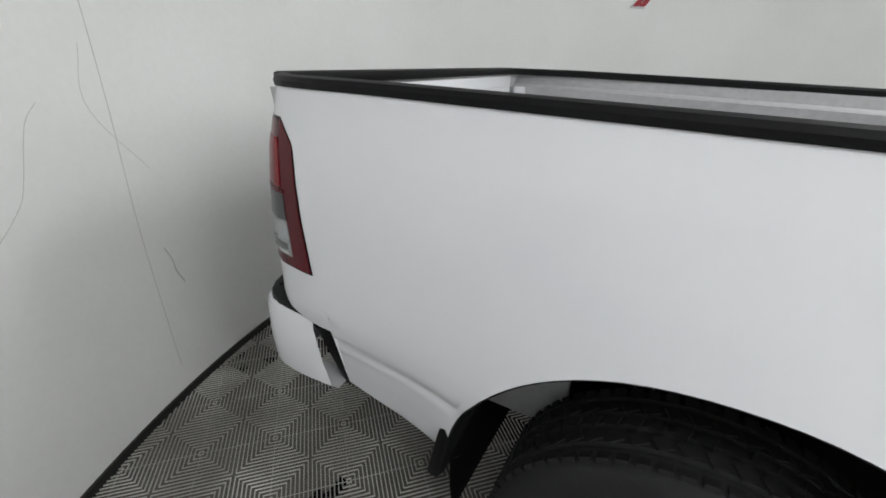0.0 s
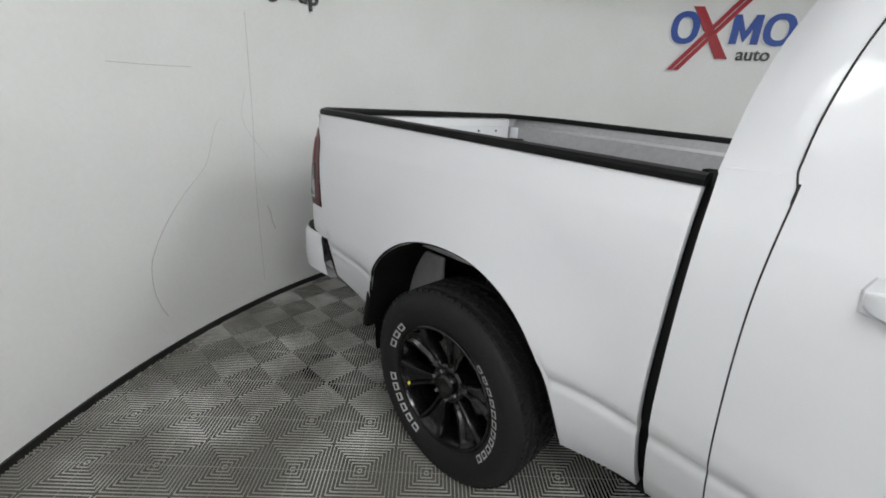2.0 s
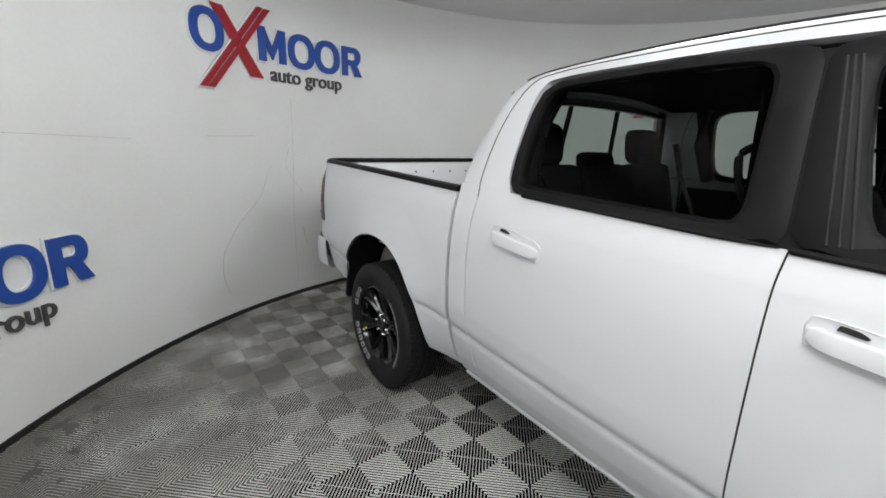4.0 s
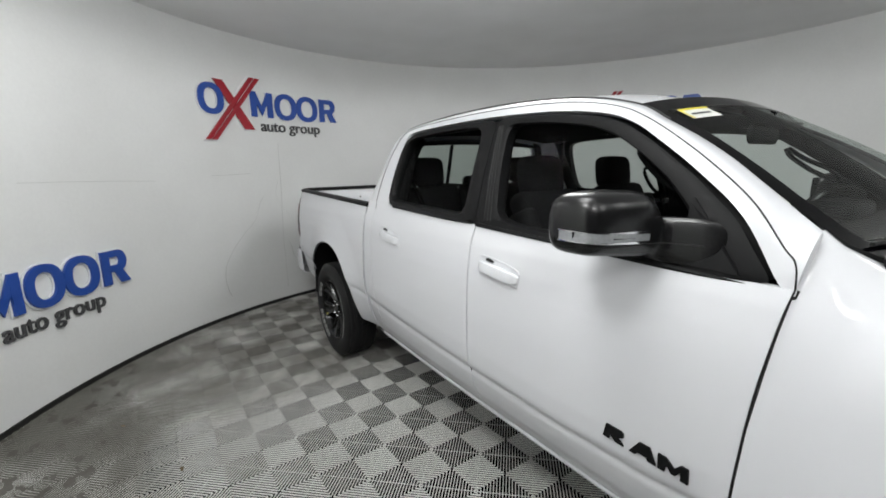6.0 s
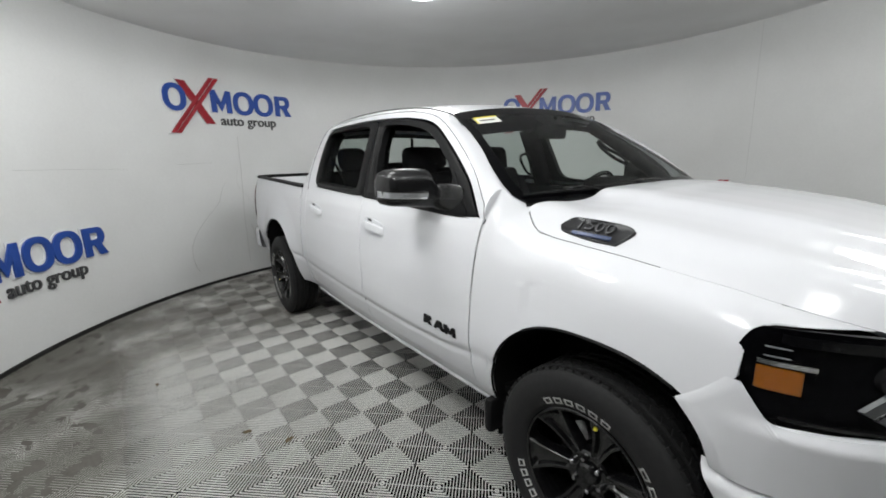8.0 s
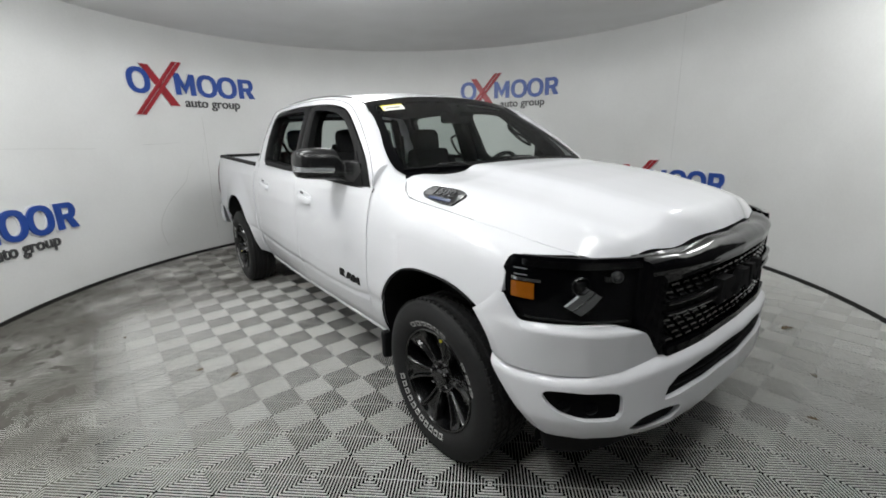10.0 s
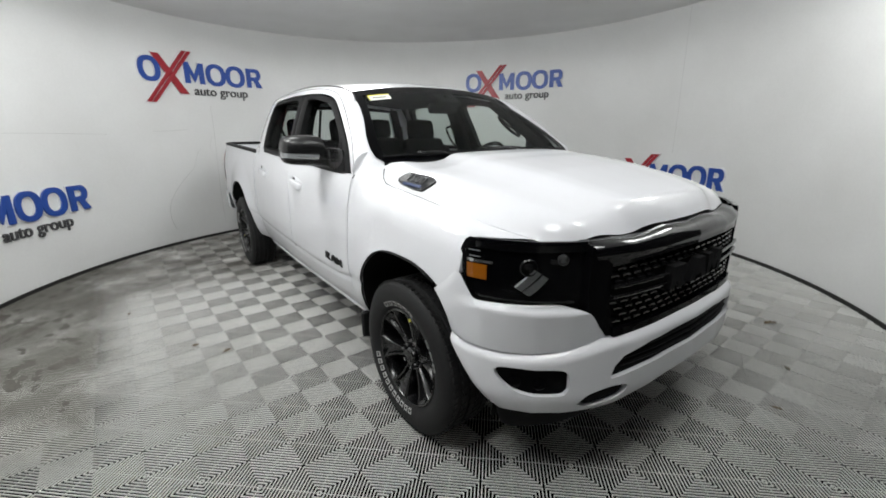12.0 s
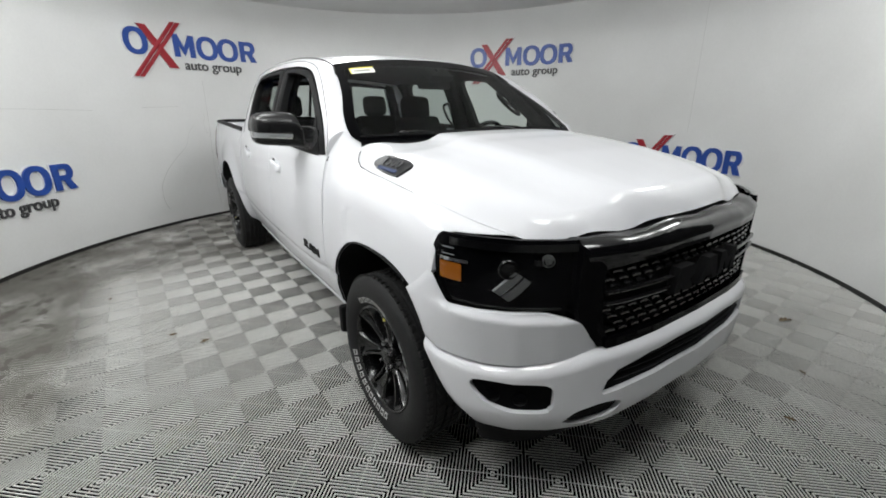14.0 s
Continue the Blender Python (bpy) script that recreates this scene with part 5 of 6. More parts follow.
# paper label under the screen's upper corner
rows = [[screen(u, v, 0.002) for u in np.linspace(-0.88, -0.66, 6)] for v in np.linspace(0.795, 0.885, 5)]
label_ = part("window_label", grid_mesh(rows), M_PAPER, truck, "white paper window label with a yellow edge")
part("label_band", grid_mesh([[screen(u, v, 0.0035) for u in np.linspace(-0.88, -0.66, 6)] for v in np.linspace(0.87, 0.885, 2)]), M_YELLOW, label_)
part("label_band", grid_mesh([[screen(u, v, 0.0035) for u in np.linspace(-0.88, -0.868, 2)] for v in np.linspace(0.795, 0.87, 4)]), M_YELLOW, label_)
part("label_bars", grid_mesh([[screen(u, v, 0.0035) for u in np.linspace(-0.845, -0.70, 5)] for v in np.linspace(0.825, 0.84, 3)]), M_SIGNG, label_)

# cowl and wipers
rows = []
for u in np.linspace(-1, 1, 33):
    a = abs(u)
    b = screen(u, 0.01, -0.002)
    yr = min(0.86, a * 0.86)
    h = section(hood_start(yr) + 0.02, yr)
    h.y = math.copysign(h.y, u)
    h.z -= 0.028
    rows.append([b, b.lerp(h, 0.4) + Vector((0, 0, -0.03)), h])
part("cowl", grid_mesh(rows), M_BLACK, truck, "black plastic cowl panel")
for a, b, pivot in ((-0.96, -0.50, -0.30), (-0.50, 0.22, 0.46)):
    # a blade low along the screen's foot, with a bent arm from its pivot in the cowl
    blade = [screen(a + (b - a) * t, 0.052 - 0.016 * t, 0.010) for t in np.linspace(0, 1, 8)]
    hub = screen(pivot, -0.05, 0.004)
    knee = blade[-1].lerp(hub, 0.5) + Vector((0.012, 0, -0.006))
    wp = part("wiper", tube(catmull([hub, knee, blade[-2] + Vector((0, 0, 0.012)), blade[4] + Vector((0, 0, 0.012))], 16), lambda t: 0.0075 - 0.003 * t, 8, flat=0.7), M_SATIN, truck)
    part("wiper_blade", tube(blade, 0.0055, 6), M_BLACK, wp)
    part("wiper_clip", box_bm((0.022, 0.05, 0.014), blade[4] + Vector((0, 0, 0.010)), 0.004), M_SATIN, wp)
    part("wiper_pivot", lathe([(-0.012, 0.001), (-0.012, 0.016), (0.012, 0.018), (0.016, 0.010), (0.016, 0.001)], 16, "z"), M_BLACK, wp).location = hub

# hood side vents with number badge
for sd in (-1, 1):
    def vent(x, yr, out=0.0):
        p = section(x, yr)
        e = 0.004
        t = section(x, yr + e) - section(x, yr - e)
        n = t.cross(section(x + e, yr) - section(x - e, yr)).normalized()
        n = n if n.z > 0 else -n
        p = p + n * out
        return Vector((p.x, p.y if sd < 0 else -p.y, p.z))
    def V(a, b, out):
        x = 1.745 + a
        return vent(x, float(np.interp(b, [-1, 1], [0.858, 0.783])) - 0.10 * (a) * 0.35, out)
    outl = smooth_loop([(-0.145, -0.15), (-0.115, 0.85), (-0.085, 1.08), (0.02, 1.05), (0.105, 0.85), (0.132, 0.25), (0.10, -0.75), (0.07, -0.98), (-0.04, -0.85), (-0.125, -0.55)], 36)
    bm = bmesh.new()
    c = bm.verts.new(V(0, 0, 0.004))
    r1 = [bm.verts.new(V(a * 0.9, b * 0.9, 0.004)) for a, b in outl]
    r2 = [bm.verts.new(V(a, b, 0.009)) for a, b in outl]
    r3 = [bm.verts.new(V(a * 1.04, b * 1.06, -0.004)) for a, b in outl]
    for i in range(36):
        j = (i + 1) % 36
        bm.faces.new((c, r1[i], r1[j]))
        bm.faces.new((r1[i], r2[i], r2[j], r1[j]))
        bm.faces.new((r2[i], r3[i], r3[j], r2[j]))
    vt = part("hood_vent", bm, M_VENT, truck, "gloss black hood vent with a number badge")
    # number, in the built-in font
    cu = bpy.data.curves.new("badge_text", "FONT")
    cu.body, cu.size, cu.extrude, cu.align_x, cu.align_y = "1500", 0.048, 0.002, "CENTER", "CENTER"
    tmp = new("badge_text", cu)
    dg = bpy.context.evaluated_depsgraph_get()
    me = bpy.data.meshes.new_from_object(tmp.evaluated_get(dg))
    bpy.data.objects.remove(tmp)
    for v in me.vertices:
        a = v.co.x * 1.6 - 0.010
        v.co = V(a if sd < 0 else -a, 0.22 + v.co.y / 0.036, 0.009 + v.co.z)
    me.materials.clear()
    me.materials.append(M_BADGE)
    ob = new("badge_number", me)
    ob.parent = vt
    tagged(ob, "pewter number 1500")
    bm = grid_mesh([[V(a, b, 0.010) for a in np.linspace(-0.085, 0.070, 6)] for b in (-0.42, -0.68)], lip=lambda p: Vector((0, 0, -0.003)))
    part("badge_bar", bm, M_BLUEB, vt, "blue badge bar")

# rear window and back of the cab
def back(u, v):
    b = Vector((-1.085, 0.84 * u, 1.38))
    t = Vector((-1.025, 0.70 * u, 1.80 + 0.04 * (1 - u * u)))
    return b.lerp(t, v) + Vector((-0.03 * (1 - u * u), 0, 0))


outer_l = [back(u, 0) for u in np.linspace(-1, 1, 17)] + [back(1, v) for v in np.linspace(0, 1, 9)[1:]] + [back(u, 1) for u in np.linspace(1, -1, 17)[1:]] + [back(-1, v) for v in np.linspace(1, 0, 9)[1:-1]]
inner_l = [back(u * 0.84, 0.14) for u in np.linspace(-1, 1, 17)] + [back(0.84, 0.14 + 0.72 * v) for v in np.linspace(0, 1, 9)[1:]] + [back(u * 0.84, 0.86) for u in np.linspace(1, -1, 17)[1:]] + [back(-0.84, 0.14 + 0.72 * v) for v in np.linspace(1, 0, 9)[1:-1]]
part("cab_back", grid_mesh([r + [r[0]] for r in (outer_l, inner_l, [p + Vector((0.05, 0, 0)) for p in inner_l])]), M_WHITE, truck)
part("cab_back_lining", grid_mesh([r + [r[0]] for r in ([p + Vector((0.012, 0, 0.0)) for p in outer_l], [p + Vector((0.02, 0, 0)) for p in inner_l], [p + Vector((0.06, 0, 0)) for p in inner_l])]), M_LINER, truck, "dark lining round the rear window")
part("cab_back_lower", box_bm((0.03, 1.66, 0.92), (-1.03, 0, 0.93), 0.01), M_WHITE, truck)
pane = part("rear_window", grid_mesh([[back(u * 0.84, v) for u in np.linspace(-1, 1, 15)] for v in np.linspace(0.14, 0.86, 5)]), M_TINT, truck, "sliding rear window")
pane.visible_shadow = False
for u in (-0.30, 0.30):
    part("window_divider", tube([back(u, 0.14), back(u, 0.86)], 0.014, 8), M_BLACK, pane)

# cabin
part("headliner", grid_mesh([[Vector((x, w, 1.79 + 0.05 * (1 - (w / .7) ** 2) - 0.10 * max(0, (x - .5) / .25) * .3)) for w in np.linspace(-0.70, 0.70, 9)] for x in np.linspace(0.70, -0.98, 8)]), M_LINER, truck)
part("cabin_floor", box_bm((2.5, 1.78, 0.04), (0.18, 0, 0.52)), M_INT, truck)
for sd in (-1, 1):
    part("door_inner_trim", box_bm((2.15, 0.05, 0.80), (0.15, sd * 0.875, 0.92), 0.02), M_INT, truck)
    # inner pillar covers
    for pts in ([(0.15, .84, 1.36), (0.12, .77, 1.62), (0.10, .69, 1.78)], [(1.22, .80, 1.36), (0.93, .715, 1.60), (0.70, .64, 1.77)], [(-0.76, .84, 1.38), (-0.80, .76, 1.6), (-0.78, .67, 1.79)]):
        part("pillar_trim", tube([(x, sd * y, z) for x, y, z in pts], 0.042, 10), M_INT, truck)
    part("pillar_trim", grid_mesh([[Vector((x + d, sd * (y - o), z)) for d, o in ((-0.09, -0.03), (-0.085, 0.0), (0.085, 0.0), (0.09, -0.03))] for x, y, z in ((0.10, 0.845, 1.30), (0.085, 0.80, 1.45), (0.062, 0.745, 1.62), (0.045, 0.69, 1.77))]), M_INT, truck, "dark inner door pillar cover")
    # closed loop handles on the windscreen pillar and on the door pillar
    for pts in ([(0.76, 0.685, 1.655), (0.83, 0.685, 1.60), (0.93, 0.705, 1.545), (0.965, 0.72, 1.505), (0.95, 0.735, 1.49), (0.86, 0.725, 1.535), (0.77, 0.70, 1.61), (0.745, 0.69, 1.65)],
                [(0.01, 0.72, 1.585), (-0.045, 0.725, 1.57), (-0.065, 0.735, 1.54), (-0.04, 0.76, 1.46), (0.0, 0.78, 1.405), (0.03, 0.785, 1.41), (0.035, 0.76, 1.48), (0.03, 0.73, 1.57)]):
        part("grab_handle", tube([(x, sd * y, z) for x, y, z in catmull(pts + pts[:1], 32)[:-1]], 0.0115, 8, closed=True), M_INT, truck, "dark loop grab handle")
    part("belt_buckle", box_bm((0.03, 0.012, 0.035), (0.085, sd * 0.775, 1.345), 0.004), M_CHROME, truck)
    part("belt_strap", tube([(0.05, sd * 0.735, 1.62), (0.085, sd * 0.775, 1.35), (0.06, sd * 0.80, 0.9)], 0.02, 6, flat=0.15), M_SATIN, truck)
    part("belt_strap", tube([(-0.93, sd * 0.70, 1.60), (-0.84, sd * 0.64, 1.40), (-0.70, sd * 0.60, 1.15)], 0.02, 6, flat=0.15), M_SATIN, truck, "dark rear seat belt")


def headrest(x, y, z, w, h, nm="headrest"):
    bm = bmesh.new()
    bmesh.ops.create_uvsphere(bm, u_segments=24, v_segments=16, radius=1)
    for v in bm.verts:
        c = v.co
        k = (abs(c.x) ** 4.5 + abs(c.y) ** 4.5 + abs(c.z) ** 4.5) ** (-1 / 4.5)
        v.co = Vector((x + c.x * k * 0.06 - c.z * k * 0.012, y + c.y * k * w / 2, z + c.z * k * h / 2))
    return bm


def front_seat(x, y):
    """A bucket seat; x: where its headrest stands."""
    st = part("front_seat", box_bm((0.52, 0.52, 0.16), (x + 0.36, y, 0.84), 0.05, 4), M_CLOTH, truck, "charcoal cloth bucket seat")
    m = pose(x + 0.145, y, 1.17, 0, -23, 0)
    part("backrest", box_bm((0.13, 0.46, 0.64), (0, 0, 0), 0.055, 4, m=m), M_CLOTH, st)
    for o in (-0.215, 0.215):
        part("bolster", box_bm((0.17, 0.09, 0.52), (0.03, o, -0.03), 0.04, 3, m=m), M_CLOTH, st)
    part("headrest", headrest(x, y, 1.545, 0.28, 0.215), M_CLOTH, st)
    for o in (-0.06, 0.06):
        part("headrest_post", tube([(x + 0.02, y + o, 1.42), (x + 0.005, y + o, 1.49)], 0.007, 8), M_CHROME, st)


front_seat(0.035, -0.42)
front_seat(-0.115, 0.44)
part("console", box_bm((0.9, 0.30, 0.50), (0.62, 0, 0.85), 0.05, 3), M_INT, truck)
bench = part("rear_bench", box_bm((0.50, 1.44, 0.16), (-0.52, 0, 0.84), 0.05, 3), M_CLOTH, truck, "charcoal cloth rear bench")
for y, w in ((-0.47, 0.48), (0, 0.40), (0.47, 0.48)):
    part("backrest", box_bm((0.13, w, 0.64), (0, 0, 0), 0.05, 4, m=pose(-0.93, y, 1.16, 0, -14, 0)), M_CLOTH, bench)
    if abs(y) > 0.1:
        for o in (-0.05, 0.05):
            part("headrest_post", tube([(-0.99, y + o, 1.43), (-1.0, y + o, 1.50)], 0.007, 8), M_CHROME, bench)
    part("headrest", headrest(-1.025, y, 1.575 if abs(y) > .1 else 1.47, 0.25, 0.21 if abs(y) > .1 else 0.14), M_CLOTH, bench)
part("dashboard", grid_mesh([[Vector((x, y, z)) for y in np.linspace(-0.80, 0.80, 9)] for x, z in ((1.47, 1.345), (1.35, 1.36), (1.15, 1.35), (1.02, 1.32), (0.97, 1.25), (1.0, 1.0), (1.08, 0.75))]), M_INT, truck, "dark textured dashboard")
part("instrument_hood", box_bm((0.20, 0.40, 0.10), (1.04, 0.42, 1.365), 0.04, 3), M_INT, truck)
rim = [Vector((0.90 + 0.19 * 0.45 * math.sin(a), 0.42 + 0.19 * math.cos(a), 1.27 + 0.19 * 0.89 * math.sin(a))) for a in np.linspace(0, 2 * math.pi, 33)[:-1]]
sw = part("steering_wheel", tube(rim, 0.016, 10, closed=True), M_SATIN, truck, "black leather steering wheel")
part("wheel_hub", box_bm((0.05, 0.14, 0.12), (0.92, 0.42, 1.26), 0.03, 3), M_SATIN, sw)
for a in (0.0, math.pi, -math.pi / 2):
    q = Vector((0.90 + 0.19 * 0.45 * math.sin(a), 0.42 + 0.19 * math.cos(a), 1.27 + 0.19 * 0.89 * math.sin(a)))
    part("spoke", tube([(0.92, 0.42, 1.26), q], 0.016, 8), M_SATIN, sw)
mr = part("inner_mirror", box_bm((0.035, 0.27, 0.075), (0.87, 0.0, 1.70), 0.025, 4), M_INT, truck, "black inner rear-view mirror")
part("mirror_stem", tube([(0.88, 0, 1.73), (0.90, 0, 1.79)], 0.012, 8), M_INT, mr)

# door handles
for sd in (-1, 1):
    for doors, x0, x1, z in ((door_r, -0.83, -0.55, 1.20), (door_f, 0.205, 0.465, 1.178)):
        door = doors[0 if sd < 0 else 1]
        xm, L = (x0 + x1) / 2, (x1 - x0)
        slope = lambda a: -a * L * 0.10
        cup = smooth_loop([(-0.5, 0.006), (-0.43, 0.034), (0.10, 0.036), (0.44, 0.026), (0.5, 0.004), (0.46, -0.036), (0.40, -0.042), (-0.40, -0.038), (-0.48, -0.028)], 40)
        ring = lambda k, out: [flank(xm + a * L * k, z + b * k + slope(a * k), out) for a, b in cup]
        hd = part("door_handle", grid_mesh(flip([r + [r[0]] for r in (ring(1.0, 0.0005), ring(0.97, 0.005), ring(0.92, 0.003), ring(0.5, 0.001), ring(0.01, 0.001))], sd)), M_WHITE, door, "white painted pull handle in a shallow dish")
        # a broad flat grip along the dish's lower side
        rows = []
        for a in np.linspace(-0.47, 0.47, 26):
            e = (1 - (abs(a) / 0.475) ** 6) ** 0.5
            lift = 0.020 * (1 - (abs(a) / 0.475) ** 6)
            zc, hz = z - 0.010 + slope(a), 0.0235 * (0.35 + 0.65 * e)
            row = []
            for q in np.linspace(0, 2 * math.pi, 17):
                c, s_ = math.cos(q), math.sin(q)
                m = (abs(c) ** 5 + abs(s_) ** 5) ** (-1 / 5)
                row.append(flank(xm + a * L, zc + hz * c * m, 0.003 + lift * 0.5 + (0.002 + lift * 0.5) * s_ * m))
            rows.append(row)
        part("grip", grid_mesh(flip(rows, sd)), M_WHITE, hd)
        # a near-black plate stands for the shade in the hollow above the grip
        slot = smooth_loop([(-0.30, 0.018), (-0.29, 0.029), (-0.16, 0.029), (-0.10, 0.019)], 16)
        to = lambda a, b, d: (flank(a, b, d) if sd < 0 else Vector((a, half(a, b) + d, b)))
        part("grip_slot", prism([(xm + a * L, z + b + slope(a)) for a, b in slot], 0.006, to, back=0.0), M_SEAL, hd, "dark plate standing for the shade behind the grip", smooth=False)
    # three notched badge plates on the front door
    for k, plate in enumerate(PLATES):
        x0 = 0.872 + k * 0.090
        to = lambda a, b, d: (flank(a, b - (a - 1.0) * 0.03, d) if sd < 0 else Vector((a, half(a, b) + d, b - (a - 1.0) * 0.03)))
        plate = plate if sd < 0 else [(1 - a, b) for a, b in plate]
        part("badge_plate", prism([(x0 + 0.084 * a, 0.724 + 0.048 * b) for a, b in plate], 0.007, to, back=-0.002), M_BLACK, door_f[0 if sd < 0 else 1], "black raised badge plate", smooth=False)

# side mirrors: outer end to the door, as (half width, middle length, half depth, bottom, top)
MIRROR = [(1.216, 0.862, 0.030, 1.395, 1.460), (1.210, 0.863, 0.058, 1.372, 1.492), (1.196, 0.866, 0.077, 1.358, 1.510), (1.168, 0.870, 0.088, 1.350, 1.520), (1.12, 0.878, 0.094, 1.345, 1.524), (1.07, 0.889, 0.096, 1.340, 1.524),
          (1.03, 0.897, 0.096, 1.336, 1.522), (1.005, 0.903, 0.095, 1.334, 1.516), (0.992, 0.907, 0.094, 1.333, 1.500), (0.984, 0.912, 0.093, 1.333, 1.476), (0.978, 0.918, 0.092, 1.332, 1.457), (0.972, 0.940, 0.088, 1.330, 1.448),
          (0.965, 0.975, 0.086, 1.322, 1.448), (0.958, 1.01, 0.082, 1.316, 1.450), (0.950, 1.05, 0.075, 1.315, 1.450), (0.942, 1.08, 0.064, 1.320, 1.446), (0.93, 1.10, 0.042, 1.336, 1.434)]


def mirror_front(y, z, out=0.0):
    c = [float(np.interp(-y, [-m[0] for m in MIRROR], [m[k] for m in MIRROR])) for k in (1, 2, 3, 4)]
    zn = min(1.0, abs((z - (c[2] + c[3]) / 2) / ((c[3] - c[2]) / 2)))
    return c[0] + (c[1]) * (1 - zn ** 3.4) ** (1 / 3.4) + out


for sd in (-1, 1):
    bm = bmesh.new()
    rings = []
    for y, xc, hd, z0, z1 in MIRROR:
        ring = []
        for k in range(32):
            a = 2 * math.pi * k / 32
            c, s_ = math.cos(a), math.sin(a)
            m = (abs(c) ** 3.4 + abs(s_) ** 3.4) ** (-1 / 3.4)
            ring.append(bm.verts.new((xc + hd * c * m, sd * y, (z0 + z1) / 2 + (z1 - z0) / 2 * s_ * m)))
        rings.append(ring)
    for p, q in zip(rings, rings[1:]):
        for k in range(32):
            bm.faces.new((p[k], p[(k + 1) % 32], q[(k + 1) % 32], q[k]))
    bm.faces.new(rings[0])
    bm.faces.new(rings[-1][::-1])
    mi = part("side_mirror", bm, M_SATIN, truck, "black side mirror with a clear marker strip")
    pts = [Vector((mirror_front(y, 1.379, 0.0005), sd * y, 1.379)) for y in np.linspace(1.20, 0.94, 14)]
    part("mirror_seam", tube(pts, 0.0016, 6), M_SEAL, mi)
    def strip(z0, z1, u0, u1, out, n=16):
        """A band round the outer end (u < 0.4) and along the front (u > 0.4)."""
        rows = []
        for u in np.linspace(u0, u1, n):
            t = (u - u0) / (u1 - u0)
            drop = -0.012 * u
            row = []
            for z in np.linspace(z0 + 0.008 * u, z1 - 0.004 * u, 4):
                if u < 0.4:
                    a = radians(90 * u / 0.4)
                    p = Vector((0.845 + (mirror_front(1.19, z + drop) - 0.845) * math.sin(a) ** 0.7, 1.188 + (0.026 + out) * math.cos(a) ** 0.7, z + drop))
                else:
                    y = 1.19 - 0.16 * (u - 0.4) / 0.6
                    p = Vector((mirror_front(y, z + drop, out), y, z + drop))
                row.append(Vector((p.x, sd * p.y, p.z)))
            rows.append(row)
        return grid_mesh(rows, lip=lambda p: Vector((-0.006, -0.003 * sd, 0)))
    part("marker_strip", strip(1.394, 1.424, 0, 1, 0.003), M_CLEARL, mi, "clear turn signal strip")
    part("strip_edge", strip(1.4215, 1.4245, 0, 0.98, 0.0045), M_CHROME, mi)
    part("strip_edge", strip(1.3935, 1.3965, 0, 0.98, 0.0045), M_CHROME, mi)
    part("strip_insert", strip(1.403, 1.412, 0.55, 0.8, 0.005, 6), M_GLOSS, mi)
    part("mirror_glass", box_bm((0.004, 0.17, 0.115), (0.7895, sd * 1.085, 1.437), 0.001, 1), M_CHROME, mi)
    q = [(1.05, 1.325), (1.185, 1.318), (1.175, 1.34), (1.11, 1.425), (1.045, 1.50), (1.035, 1.49)]
    bm = prism(q, 0.012, lambda a, b, d: Vector((a, sd * (GH(b) + d), b)), back=-0.02)
    part("mirror_base", bm, M_BLACK, mi, "grey triangular sail panel", smooth=False)

# wheel wells and underbody
for cx in (XF, XR):
    for sd in (-1, 1):
        rows = []
        for a in np.linspace(-0.32 if cx == XF else 0.06, math.pi + 0.32, 30):
            c, s_ = math.cos(a), math.sin(a)
            e = 2.35 if cx == XF else ARCH_R["e"]
            x = cx + ((0.495 if c > 0 else 0.545) if cx == XR else 0.52 if c > 0 else 0.485) * math.copysign(abs(c) ** (2 / e), c)
            z = 0.42 + (0.54 if cx == XF else 0.58) * math.copysign(abs(s_) ** (2 / e), s_)
            zz = max(z, 0.30)
            rows.append([Vector((x, -(half(x, max(0.5, zz)) - o), zz)) for o in (0.012 if cx == XR or x < 2.08 else 0.035, 0.05, 0.3, 0.5)] + [Vector((cx, -0.47, 0.40))])
        part("wheel_liner", grid_mesh(flip(rows, sd)), M_UNDER, truck, "black plastic wheel arch liner")
        # black lip round the arch
        pts = []
        for a in np.linspace(1.06 if cx == XF else 0.08, math.pi + 0.12, 40):
            c, s_ = math.cos(a), math.sin(a)
            e = 2.35 if cx == XF else ARCH_R["e"]
            x = cx + ((0.499 if c > 0 else 0.549) if cx == XR else 0.524 if c > 0 else 0.489) * math.copysign(abs(c) ** (2 / e), c)
            z = max(0.40, 0.42 + (0.549 if cx == XF else 0.589) * math.copysign(abs(s_) ** (2 / e), s_))
            pts.append(flank(x, z, -0.006))
        part("arch_lip", tube(flip([pts], sd)[0], 0.005, 6), M_BLACK, truck)
        if cx == XR:
            part("inner_panel", box_bm((0.24, 0.02, 0.30), (cx - 0.42, sd * 0.69, 0.66), 0.008), M_GREY, truck, "light grey inner bed panel")
            part("mud_flap", box_bm((0.045, 0.24, 0.24), (cx - 0.555, sd * 0.835, 0.535), 0.02, m=pose(0, 0, 0, 0, 12, 0)), M_BLACK, truck)
        else:
            part("mud_flap", box_bm((0.05, 0.27, 0.17), (cx - 0.50, sd * 0.85, 0.40), 0.02), M_BLACK, truck)
part("chassis", box_bm((5.0, 1.0, 0.22), (-0.1, 0, 0.52), 0.03), M_UNDER, truck)
part("floor_pan", box_bm((2.6, 1.7, 0.06), (0.1, 0, 0.43), 0.02), M_UNDER, truck)
part("front_underside", box_bm((0.7, 1.24, 0.10), (2.12, 0, 0.47), 0.03), M_UNDER, truck)
part("air_dam", box_bm((0.03, 1.45, 0.20), (2.45, 0, 0.38), 0.01), M_BLACK, truck)
part("engine_bay", box_bm((1.1, 1.3, 0.5), (2.0, 0, 0.85), 0.05), M_UNDER, truck)
